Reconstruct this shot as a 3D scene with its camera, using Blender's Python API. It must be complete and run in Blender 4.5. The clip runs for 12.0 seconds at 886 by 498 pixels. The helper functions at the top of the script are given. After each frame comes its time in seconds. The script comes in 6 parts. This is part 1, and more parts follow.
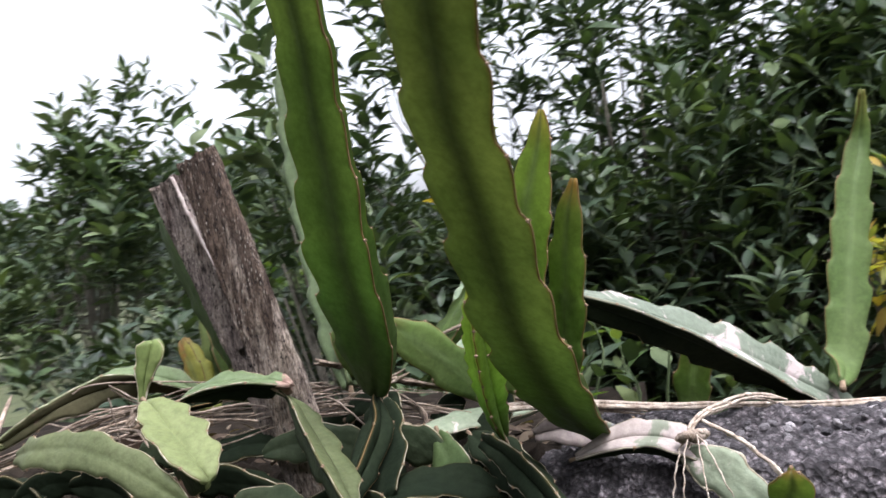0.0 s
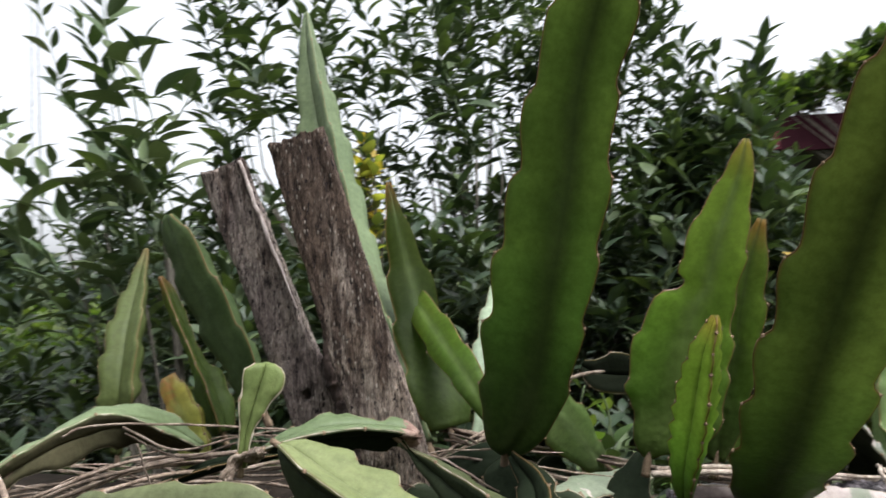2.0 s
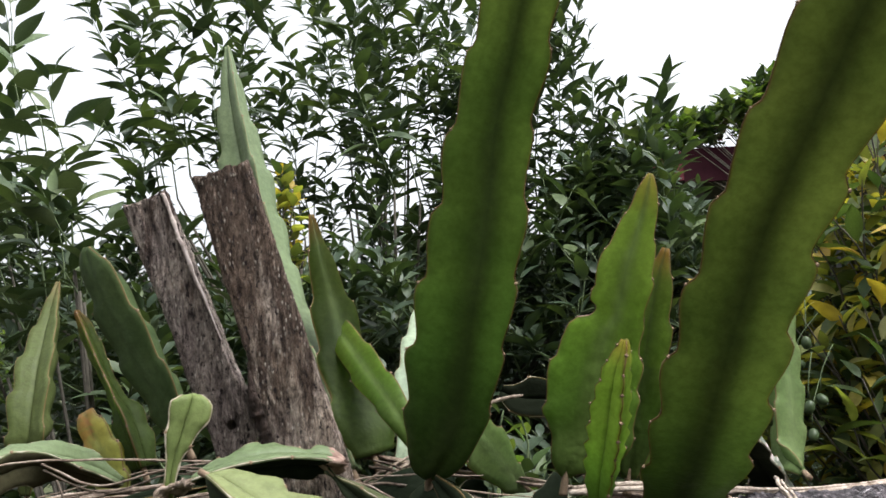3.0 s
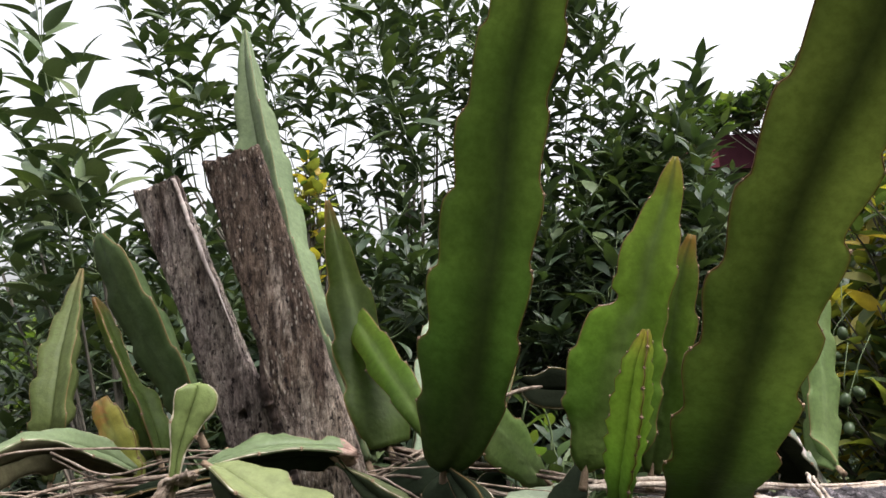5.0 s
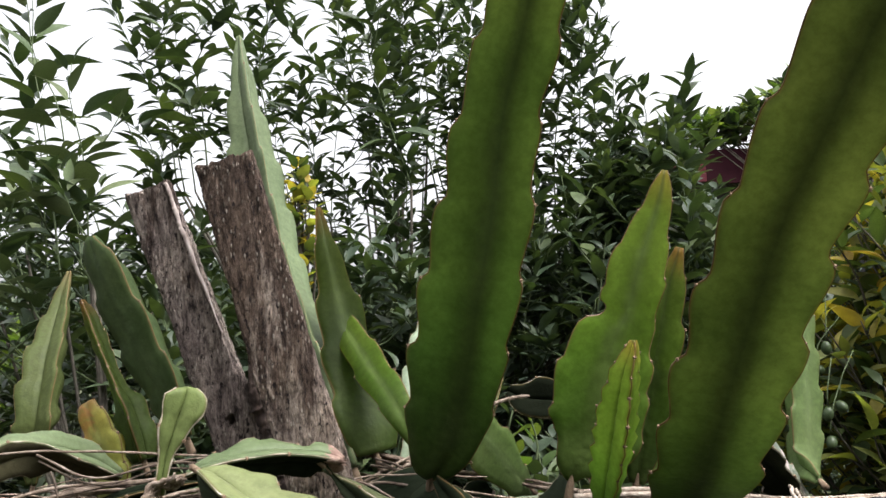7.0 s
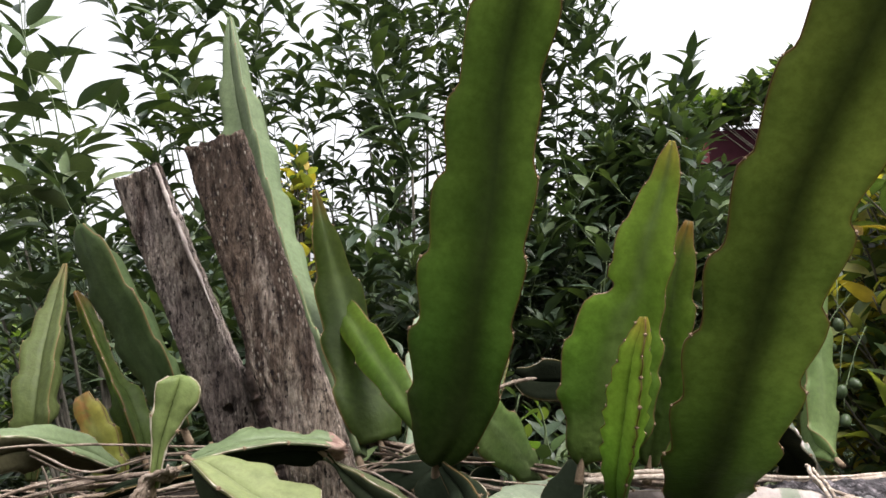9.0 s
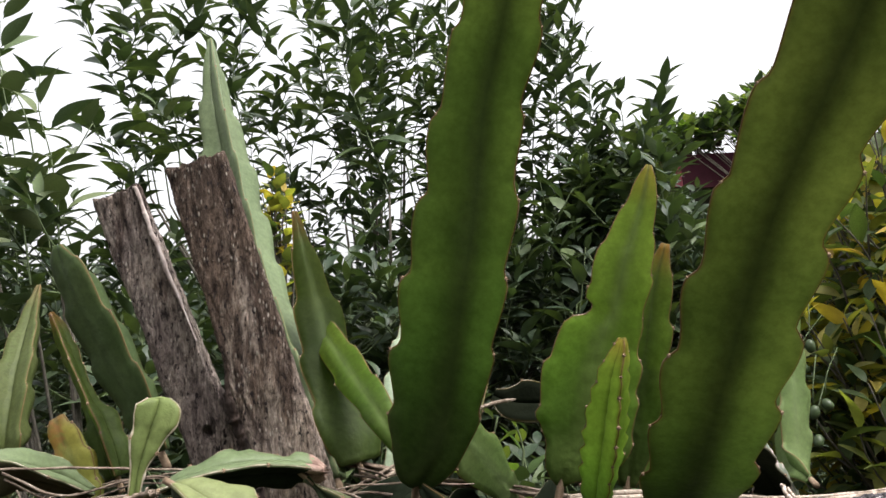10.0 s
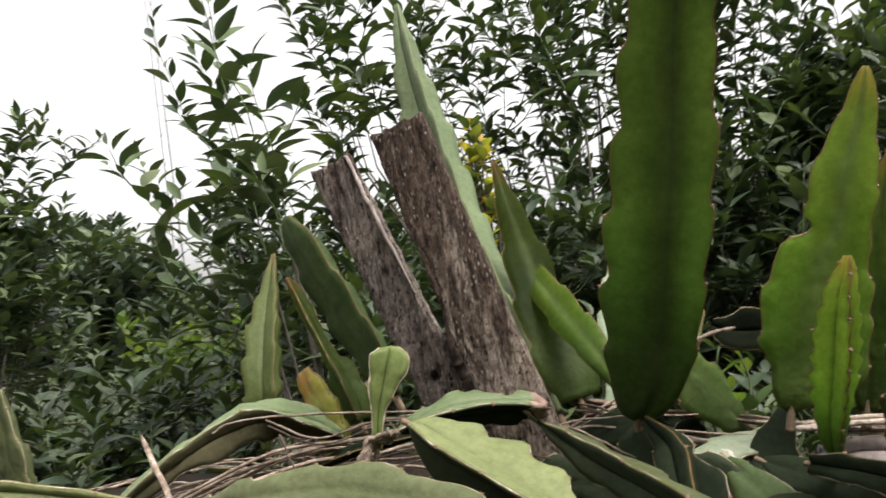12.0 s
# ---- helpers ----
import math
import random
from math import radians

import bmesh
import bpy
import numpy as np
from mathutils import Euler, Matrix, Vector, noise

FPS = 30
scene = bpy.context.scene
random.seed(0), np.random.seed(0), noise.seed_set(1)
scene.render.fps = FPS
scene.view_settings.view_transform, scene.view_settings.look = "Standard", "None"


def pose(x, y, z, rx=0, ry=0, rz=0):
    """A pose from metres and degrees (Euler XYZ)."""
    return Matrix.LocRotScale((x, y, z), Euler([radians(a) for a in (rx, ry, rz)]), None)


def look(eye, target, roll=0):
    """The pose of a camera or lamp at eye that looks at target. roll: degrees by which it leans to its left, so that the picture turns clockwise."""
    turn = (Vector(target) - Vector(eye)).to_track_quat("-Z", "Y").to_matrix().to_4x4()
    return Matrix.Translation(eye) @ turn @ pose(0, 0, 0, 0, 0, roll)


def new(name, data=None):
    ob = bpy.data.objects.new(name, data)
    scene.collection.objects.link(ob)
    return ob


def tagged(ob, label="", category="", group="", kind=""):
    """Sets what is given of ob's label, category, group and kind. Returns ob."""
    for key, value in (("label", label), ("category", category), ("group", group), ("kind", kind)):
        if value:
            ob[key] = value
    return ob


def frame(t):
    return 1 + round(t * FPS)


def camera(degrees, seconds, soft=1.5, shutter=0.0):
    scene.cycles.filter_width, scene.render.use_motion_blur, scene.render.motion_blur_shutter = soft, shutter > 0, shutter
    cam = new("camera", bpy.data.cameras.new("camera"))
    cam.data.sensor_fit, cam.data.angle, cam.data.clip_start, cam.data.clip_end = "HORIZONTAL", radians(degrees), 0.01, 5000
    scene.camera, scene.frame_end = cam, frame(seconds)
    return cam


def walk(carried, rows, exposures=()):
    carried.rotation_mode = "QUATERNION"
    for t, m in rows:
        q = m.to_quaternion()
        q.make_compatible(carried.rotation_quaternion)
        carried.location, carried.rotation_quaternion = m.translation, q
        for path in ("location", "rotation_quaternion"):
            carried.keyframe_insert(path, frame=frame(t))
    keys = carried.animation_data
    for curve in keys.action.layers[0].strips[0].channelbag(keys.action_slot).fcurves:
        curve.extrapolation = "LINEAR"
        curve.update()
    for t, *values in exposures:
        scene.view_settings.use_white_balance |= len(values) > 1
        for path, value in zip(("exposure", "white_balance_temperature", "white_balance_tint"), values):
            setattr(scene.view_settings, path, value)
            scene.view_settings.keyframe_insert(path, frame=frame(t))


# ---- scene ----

# camera and its path
cam = camera(57.16, 12.0, soft=1.5, shutter=0.5)
PATH = [
    (0.0, 0.3341, -0.0272, 1.1350, 90.19, 8.13, 22.54),
    (0.5, 0.2295, -0.0579, 1.1242, 92.11, 7.33, 15.95),
    (1.0, 0.1141, -0.0045, 1.1269, 93.66, 5.73, 16.33),
    (1.5, 0.0732, 0.0113, 1.1225, 93.70, 4.11, 13.16),
    (2.0, -0.0079, 0.0060, 1.1225, 94.37, 2.95, 3.81),
    (2.5, -0.0284, -0.0079, 1.1223, 95.77, 3.09, -0.77),
    (3.0, -0.0120, -0.0144, 1.1214, 96.12, 3.95, -1.99),
    (3.5, -0.0048, -0.0090, 1.1215, 95.80, 4.54, -0.39),
    (5.5, 0.0017, 0.0053, 1.1210, 95.43, 3.60, 0.25),
    (6.0, 0.0014, 0.0014, 1.1201, 95.71, 3.24, -0.47),
    (6.5, 0.0000, 0.0000, 1.1200, 95.97, 3.10, -0.79),
    (7.0, -0.0012, 0.0005, 1.1205, 96.03, 2.79, -0.68),
    (9.0, 0.0007, 0.0221, 1.1155, 95.28, 4.04, -0.30),
    (9.5, 0.0052, 0.0186, 1.1153, 96.24, 4.16, -1.47),
    (10.0, -0.0030, 0.0180, 1.1151, 96.70, 4.09, -2.04),
    (10.5, -0.0101, 0.0127, 1.1167, 96.38, 4.98, -0.93),
    (11.0, -0.0175, 0.0035, 1.1153, 95.77, 6.08, 3.12),
    (11.5, -0.0111, 0.0010, 1.1146, 95.06, 6.94, 8.58),
    (12.0, -0.0008, 0.0056, 1.1146, 94.27, 8.40, 12.85),
]
walk(cam, [(t, pose(x, y, z, rx, ry, rz)) for t, x, y, z, rx, ry, rz in PATH],
     exposures=[(0.0, 1.97, 6050, 15), (0.5, 2.02, 6050, 15), (1.0, 1.68, 6050, 13), (2.0, 1.72, 6250, 11), (2.5, 1.86, 6250, 10), (3.5, 1.77, 6400, 12), (6.5, 1.88, 6450, 13), (9.5, 1.88, 6500, 13), (12.0, 1.74, 6750, 12)])

# overcast sky and a soft sun behind the cloud
SUN_ELEVATION, SUN_AZIMUTH = radians(64), radians(126)
world = bpy.data.worlds.new("sky")
scene.world = world
world.use_nodes = True
wn, wl = world.node_tree.nodes, world.node_tree.links
sky = wn.new("ShaderNodeTexSky")
sky.sky_type, sky.sun_disc = "NISHITA", False
sky.sun_elevation, sky.sun_rotation = SUN_ELEVATION, SUN_AZIMUTH
sky.air_density, sky.dust_density, sky.ozone_density = 1.0, 6.0, 1.0
grey = wn.new("ShaderNodeHueSaturation")
grey.inputs["Saturation"].default_value = 0.12
wl.new(sky.outputs["Color"], grey.inputs["Color"])
wl.new(grey.outputs["Color"], wn["Background"].inputs["Color"])
wn["Background"].inputs["Strength"].default_value = 0.12
sun = new("sun", bpy.data.lights.new("sun", "SUN"))
sun.data.energy, sun.data.angle, sun.data.color = 0.6, radians(40), (1.0, 0.97, 0.92)
away = Vector((math.sin(SUN_AZIMUTH) * math.cos(SUN_ELEVATION), math.cos(SUN_AZIMUTH) * math.cos(SUN_ELEVATION), math.sin(SUN_ELEVATION)))
sun.matrix_world = look(away * 30, (0, 0, 0))


# ---- materials ----
def material(name):
    m = bpy.data.materials.new(name)
    m.use_nodes = True
    n, l = m.node_tree.nodes, m.node_tree.links
    return m, n, l, n["Principled BSDF"]


def noise_node(n, l, scale, detail=4.0, rough=0.6, stretch=None, warp=0.0):
    co = n.new("ShaderNodeTexCoord")
    t = n.new("ShaderNodeTexNoise")
    t.inputs["Scale"].default_value, t.inputs["Detail"].default_value = scale, detail
    t.inputs["Roughness"].default_value, t.inputs["Distortion"].default_value = rough, warp
    out = co.outputs["Object"]
    if stretch:
        mp = n.new("ShaderNodeMapping")
        mp.inputs["Scale"].default_value = stretch
        l.new(out, mp.inputs["Vector"])
        out = mp.outputs["Vector"]
    l.new(out, t.inputs["Vector"])
    return t


def ramp(n, l, source, stops):
    r = n.new("ShaderNodeValToRGB")
    e = r.color_ramp.elements
    while len(e) < len(stops):
        e.new(0.5)
    for k, (at, c) in enumerate(stops):
        e[k].position, e[k].color = at, (*c, 1)
    l.new(source, r.inputs["Fac"])
    return r


def mixed(n, l, fac, a, b, mode="MIX"):
    m = n.new("ShaderNodeMix")
    m.data_type, m.blend_type = "RGBA", mode
    for socket, value in ((m.inputs[0], fac), (m.inputs[6], a), (m.inputs[7], b)):
        if hasattr(value, "links"):
            l.new(value, socket)
        elif isinstance(value, tuple):
            socket.default_value = (*value, 1)
        else:
            socket.default_value = value
    return m.outputs[2]


def bump(n, l, p, source, strength, distance):
    b = n.new("ShaderNodeBump")
    b.inputs["Strength"].default_value, b.inputs["Distance"].default_value = strength, distance
    l.new(source, b.inputs["Height"])
    l.new(b.outputs["Normal"], p.inputs["Normal"])
    return b


def see_through(n, l, p, colour, amount, m):
    """Leaf tissue lets part of the light through."""
    t = n.new("ShaderNodeBsdfTranslucent")
    mx = n.new("ShaderNodeMixShader")
    if hasattr(amount, "links"):
        l.new(amount, mx.inputs[0])
    else:
        mx.inputs[0].default_value = amount
    if hasattr(colour, "links"):
        l.new(colour, t.inputs["Color"])
    else:
        t.inputs["Color"].default_value = (*colour, 1)
    l.new(p.outputs[0], mx.inputs[1])
    l.new(t.outputs[0], mx.inputs[2])
    l.new(mx.outputs[0], n["Material Output"].inputs["Surface"])


def stem_material(name, dark, light, scar, scar_at=0.70, rough=0.48, glow=0.42, sheen=0.22, blush=0.0, horn=0.32):
    """Waxy stem skin: thin ribs let more light through than the fleshy core; the foot passes less, for shade."""
    m, n, l, p = material(name)
    big = noise_node(n, l, 14, 3)
    fine = noise_node(n, l, 160, 4, 0.7)
    base = ramp(n, l, big.outputs["Fac"], [(0.3, dark), (0.7, light)]).outputs["Color"]
    speck = ramp(n, l, fine.outputs["Fac"], [(0.35, (0.82, 0.82, 0.82)), (0.65, (1.12, 1.12, 1.12))]).outputs["Color"]
    base = mixed(n, l, 1.0, base, speck, "MULTIPLY")
    marks = noise_node(n, l, 26, 5, 0.65, None, 0.8)
    mask = ramp(n, l, marks.outputs["Fac"], [(scar_at, (0, 0, 0)), (scar_at + 0.05, (1, 1, 1))]).outputs["Color"]
    if blush:
        # growing tips are tinged with red brown
        along = n.new("ShaderNodeAttribute")
        along.attribute_name = "along"
        tipped = ramp(n, l, along.outputs["Fac"], [(0.86, (0, 0, 0)), (1.0, (blush,) * 3)]).outputs["Color"]
        base = mixed(n, l, tipped, base, (0.15, 0.075, 0.035))
    # the skin turns horny yellow brown along the rib edges
    edge = n.new("ShaderNodeAttribute")
    edge.attribute_name = "edge"
    horny = ramp(n, l, edge.outputs["Fac"], [(0.86, (0, 0, 0)), (1.0, (horn,) * 3)]).outputs["Color"]
    base = mixed(n, l, horny, base, (0.11, 0.082, 0.024))
    flesh = base
    base = mixed(n, l, mask, base, scar)
    l.new(base, p.inputs["Base Color"])
    rough_map = ramp(n, l, big.outputs["Fac"], [(0.3, (rough - 0.08,) * 3), (0.7, (rough + 0.12,) * 3)])
    l.new(rough_map.outputs["Color"], p.inputs["Roughness"])
    p.inputs["Specular IOR Level"].default_value = sheen
    first = bump(n, l, p, fine.outputs["Fac"], 0.3, 0.002)
    swell = noise_node(n, l, 42, 3, 0.55)
    second = n.new("ShaderNodeBump")
    second.inputs["Strength"].default_value, second.inputs["Distance"].default_value = 0.35, 0.006
    l.new(swell.outputs["Fac"], second.inputs["Height"])
    l.new(second.outputs["Normal"], first.inputs["Normal"])
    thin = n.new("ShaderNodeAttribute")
    thin.attribute_name = "thinness_and_shade"
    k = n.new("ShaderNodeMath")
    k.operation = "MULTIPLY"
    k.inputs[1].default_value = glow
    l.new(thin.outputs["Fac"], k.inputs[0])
    # the flesh runs from deep green low down to more olive upwards
    place = n.new("ShaderNodeAttribute")
    place.attribute_name = "along"
    tint = ramp(n, l, place.outputs["Fac"], [(0.1, (0.46, 0.49, 0.62)), (0.5, (0.54, 0.485, 0.66)), (0.9, (0.555, 0.475, 0.66))]).outputs["Color"]
    inner = mixed(n, l, 1.0, flesh, tint, "MULTIPLY")
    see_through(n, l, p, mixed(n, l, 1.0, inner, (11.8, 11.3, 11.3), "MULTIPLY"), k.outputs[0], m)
    return m


BROWN_SCAR = (0.20, 0.13, 0.07)
STEM_STEM = stem_material("cactus_green", (0.034, 0.054, 0.015), (0.048, 0.070, 0.020), (0.10, 0.09, 0.03), 0.72, glow=0.84, sheen=0.18)
STEM_BROAD = stem_material("cactus_deep_green", (0.036, 0.053, 0.015), (0.050, 0.068, 0.020), (0.10, 0.09, 0.03), 0.72, glow=0.66, sheen=0.18)
STEM_BRIGHT = stem_material("cactus_bright_green", (0.040, 0.067, 0.015), (0.060, 0.087, 0.023), (0.14, 0.13, 0.05), 0.74, glow=0.76, sheen=0.15, blush=0.38)
STEM_PALE = stem_material("cactus_pale_green", (0.100, 0.140, 0.063), (0.138, 0.180, 0.090), (0.20, 0.18, 0.09), 0.70, glow=0.04, horn=0.08)
# joints below the tall stems: their deep shade is put into this colour
STEM_DARK = stem_material("cactus_deep_shade_green", (0.009, 0.014, 0.008), (0.018, 0.025, 0.014), BROWN_SCAR, 0.76, 0.75, glow=0.03, sheen=0.04)
# near-black green: the shade under lying joints put into a colour
STEM_UNDER = stem_material("cactus_shaded_underside", (0.010, 0.016, 0.009), (0.020, 0.026, 0.014), (0.05, 0.04, 0.025), 0.72, 0.75, glow=0.0, sheen=0.04)
STEM_DEAD = stem_material("cactus_dead_brown", (0.040, 0.026, 0.018), (0.075, 0.052, 0.036), (0.12, 0.09, 0.06), 0.66, 0.8, glow=0.0, sheen=0.05)
# darkened green: shade put into lower flanks and joints beneath others
STEM_LOWER = stem_material("cactus_shaded_mid_green", (0.024, 0.034, 0.018), (0.040, 0.051, 0.027), (0.10, 0.09, 0.05), 0.70, 0.6, glow=0.0, sheen=0.08)
STEM_LIME = stem_material("cactus_yellow_green", (0.060, 0.080, 0.024), (0.086, 0.104, 0.036), (0.17, 0.12, 0.05), 0.68, glow=0.15, sheen=0.12, blush=0.38)
STEM_DULL = stem_material("cactus_sage_green", (0.037, 0.062, 0.022), (0.062, 0.089, 0.034), (0.26, 0.12, 0.06), 0.67, glow=0.2, sheen=0.1)
STEM_LIGHT = stem_material("cactus_light_green", (0.134, 0.160, 0.066), (0.184, 0.210, 0.094), (0.28, 0.30, 0.14), 0.76, glow=0.06, sheen=0.12)
STEM_MID = stem_material("cactus_mid_green", (0.074, 0.089, 0.040), (0.106, 0.122, 0.059), (0.22, 0.21, 0.11), 0.74, glow=0.06, sheen=0.1)
STEM_PINKGREEN = stem_material("cactus_scarred_grey_green", (0.17, 0.21, 0.14), (0.24, 0.27, 0.19), (0.49, 0.41, 0.38), 0.56, glow=0.02)
STEM_FRESH = stem_material("cactus_fresh_green", (0.085, 0.130, 0.042), (0.120, 0.165, 0.062), (0.18, 0.17, 0.09), 0.72, glow=0.4, sheen=0.12, blush=0.2)
STEM_VIVID = stem_material("cactus_vivid_green", (0.061, 0.098, 0.021), (0.083, 0.122, 0.031), (0.17, 0.15, 0.05), 0.74, glow=0.84, sheen=0.12, blush=0.24)
STEM_OLIVE = stem_material("cactus_olive_green", (0.033, 0.054, 0.012), (0.050, 0.070, 0.018), (0.14, 0.12, 0.05), 0.74, glow=0.74, sheen=0.10, blush=0.38)
# olive brown lower side of the draped joint, darkened for its shade
STEM_SHADED_OLIVE = stem_material("cactus_shaded_olive_brown", (0.040, 0.040, 0.020), (0.075, 0.068, 0.038), (0.10, 0.07, 0.05), 0.62, 0.75, glow=0.0, sheen=0.06)
STEM_SPROUT = stem_material("cactus_sprout_green", (0.105, 0.145, 0.046), (0.145, 0.18, 0.062), (0.20, 0.19, 0.09), 0.74, glow=0.0, sheen=0.12)
# green taken down to near black so the short joint behind reads as shaded
STEM_BLACK = stem_material("cactus_near_black_shade", (0.006, 0.008, 0.005), (0.011, 0.013, 0.008), (0.03, 0.024, 0.016), 0.72, 0.85, glow=0.0, sheen=0.0)
STEM_PINK = stem_material("cactus_bleached_pink", (0.27, 0.23, 0.20), (0.43, 0.36, 0.345), (0.16, 0.18, 0.13), 0.58, glow=0.05)
STEM_YELLOW = stem_material("cactus_yellowing", (0.17, 0.205, 0.055), (0.27, 0.27, 0.08), (0.30, 0.16, 0.06), 0.56, glow=0.3, blush=0.7)
STEM_WHITE = stem_material("cactus_whitish_green", (0.20, 0.26, 0.17), (0.27, 0.33, 0.22), (0.3, 0.3, 0.22), 0.76, glow=0.15)
STEM_BLEACHED = stem_material("cactus_bleached", (0.125, 0.15, 0.112), (0.175, 0.20, 0.155), (0.44, 0.37, 0.36), 0.52, glow=0.02)


def margin_material():
    m, n, l, p = material("horny_margin")
    t = noise_node(n, l, 60, 4)
    c = ramp(n, l, t.outputs["Fac"], [(0.3, (0.12, 0.062, 0.028)), (0.5, (0.20, 0.115, 0.050)), (0.7, (0.30, 0.205, 0.11))]).outputs["Color"]
    l.new(c, p.inputs["Base Color"])
    p.inputs["Roughness"].default_value = 0.7
    k = n.new("ShaderNodeValue")
    k.outputs[0].default_value = 0.25
    see_through(n, l, p, mixed(n, l, 1.0, c, (1.8, 1.5, 1.2), "MULTIPLY"), k.outputs[0], m)
    return m


def plain_noise(name, stops, scale, rough, relief=0.4, distance=0.003, stretch=None, detail=6, sheen=0.3):
    m, n, l, p = material(name)
    t = noise_node(n, l, scale, detail, 0.65, stretch)
    l.new(ramp(n, l, t.outputs["Fac"], stops).outputs["Color"], p.inputs["Base Color"])
    p.inputs["Roughness"].default_value, p.inputs["Specular IOR Level"].default_value = rough, sheen
    bump(n, l, p, t.outputs["Fac"], relief, distance)
    return m


def varied_twig():
    """Dry fibrous vine: each strand has its own shade."""
    m, n, l, p = material("dry_twig")
    t = noise_node(n, l, 90, 6, 0.7)
    info = n.new("ShaderNodeObjectInfo")
    c = ramp(n, l, t.outputs["Fac"], [(0.32, (0.07, 0.05, 0.038)), (0.5, (0.24, 0.185, 0.14)), (0.68, (0.46, 0.39, 0.33))]).outputs["Color"]
    shade = ramp(n, l, info.outputs["Random"], [(0.0, (0.4, 0.38, 0.36)), (0.6, (0.95, 0.93, 0.92)), (1.0, (1.35, 1.32, 1.3))]).outputs["Color"]
    l.new(mixed(n, l, 1.0, c, shade, "MULTIPLY"), p.inputs["Base Color"])
    p.inputs["Roughness"].default_value = 0.95
    bump(n, l, p, t.outputs["Fac"], 0.9, 0.004)
    return m


MARGIN = margin_material()
DRY_RIM = plain_noise("dry_corky_rim", [(0.3, (0.16, 0.13, 0.085)), (0.5, (0.34, 0.30, 0.22)), (0.7, (0.58, 0.53, 0.45))], 70, 0.9, 0.6)
AREOLE = plain_noise("areole_wool", [(0.3, (0.13, 0.08, 0.05)), (0.7, (0.38, 0.27, 0.18))], 300, 0.9)
STALK = plain_noise("woody_stalk", [(0.3, (0.12, 0.08, 0.05)), (0.7, (0.30, 0.22, 0.15))], 120, 0.85, 0.7)
CUT_END = plain_noise("dried_cut_tissue", [(0.3, (0.13, 0.075, 0.06)), (0.5, (0.26, 0.17, 0.135)), (0.7, (0.44, 0.33, 0.27))], 110, 0.9, 0.8)
TWIG = varied_twig()
ROOT = plain_noise("pale_aerial_root", [(0.32, (0.17, 0.125, 0.09)), (0.5, (0.40, 0.33, 0.27)), (0.68, (0.62, 0.54, 0.46))], 110, 0.92, 0.9, 0.004)
BARK = plain_noise("tree_bark", [(0.3, (0.05, 0.045, 0.035)), (0.7, (0.14, 0.125, 0.10))], 30, 0.9, 0.6, 0.004)
GREEN_TWIG = plain_noise("green_shoot", [(0.3, (0.05, 0.075, 0.03)), (0.7, (0.10, 0.13, 0.06))], 40, 0.7, 0.3)


SINGLE = {}


def leaf_material(name, stops, rough=0.38, glow=0.35, gain=(1.7, 1.9, 0.6), single=False, shine=0.22):
    """Each leaf takes its own shade from the ramp. A second version serves leaves that are objects of their own."""
    m, n, l, p = material(name)
    if single:
        pick = n.new("ShaderNodeObjectInfo").outputs["Random"]
    else:
        SINGLE[m] = leaf_material(name + "_single", stops, rough, glow, gain, True, shine)
        pick = n.new("ShaderNodeNewGeometry").outputs["Random Per Island"]
    base = ramp(n, l, pick, stops).outputs["Color"]
    t = noise_node(n, l, 45, 3)
    base = mixed(n, l, 1.0, base, ramp(n, l, t.outputs["Fac"], [(0.3, (0.75, 0.75, 0.75)), (0.7, (1.2, 1.2, 1.2))]).outputs["Color"], "MULTIPLY")
    l.new(base, p.inputs["Base Color"])
    p.inputs["Roughness"].default_value = rough
    p.inputs["Specular IOR Level"].default_value = shine
    bump(n, l, p, t.outputs["Fac"], 0.15, 0.004)
    see_through(n, l, p, mixed(n, l, 1.0, base, gain, "MULTIPLY"), glow, m)
    return m


LEAF_CITRUS = leaf_material("citrus_leaf", [(0.0, (0.032, 0.050, 0.030)), (0.5, (0.046, 0.068, 0.040)), (0.85, (0.066, 0.092, 0.048)), (1.0, (0.095, 0.125, 0.055))], 0.38, 0.16)
# darker than the citrus leaf: shade below the trees put into the colour
LEAF_SHRUB = leaf_material("shaded_shrub_leaf", [(0.0, (0.019, 0.030, 0.019)), (0.6, (0.031, 0.045, 0.025)), (1.0, (0.052, 0.072, 0.035))], 0.34, 0.10, shine=0.25)
LEAF_YOUNG = leaf_material("young_citrus_leaf", [(0.0, (0.06, 0.092, 0.042)), (0.6, (0.095, 0.132, 0.058)), (1.0, (0.13, 0.16, 0.08))], 0.45, 0.08, (1.5, 1.5, 0.9))
LEAF_YELLOW = leaf_material("yellowing_leaf", [(0.0, (0.38, 0.25, 0.05)), (0.3, (0.42, 0.33, 0.08)), (0.65, (0.30, 0.28, 0.08)), (1.0, (0.17, 0.19, 0.06))], 0.5, 0.4)
LEAF_PLUM = leaf_material("broad_green_leaf", [(0.0, (0.042, 0.070, 0.034)), (0.6, (0.082, 0.115, 0.048)), (1.0, (0.18, 0.18, 0.06))], 0.45, 0.28)
# leaf green lightened to carry the haze of distance
LEAF_FAR = leaf_material("hazy_distant_leaf", [(0.0, (0.036, 0.054, 0.040)), (0.7, (0.060, 0.082, 0.056)), (1.0, (0.088, 0.112, 0.066))], 0.5, 0.12)
LEAF_VINE = leaf_material("vine_leaf", [(0.0, (0.045, 0.080, 0.022)), (0.6, (0.080, 0.122, 0.036)), (1.0, (0.14, 0.17, 0.06))], 0.5)
LEAF_DRY = leaf_material("dry_litter", [(0.0, (0.05, 0.035, 0.025)), (0.6, (0.12, 0.085, 0.06)), (1.0, (0.24, 0.19, 0.14))], 0.85, 0.1)
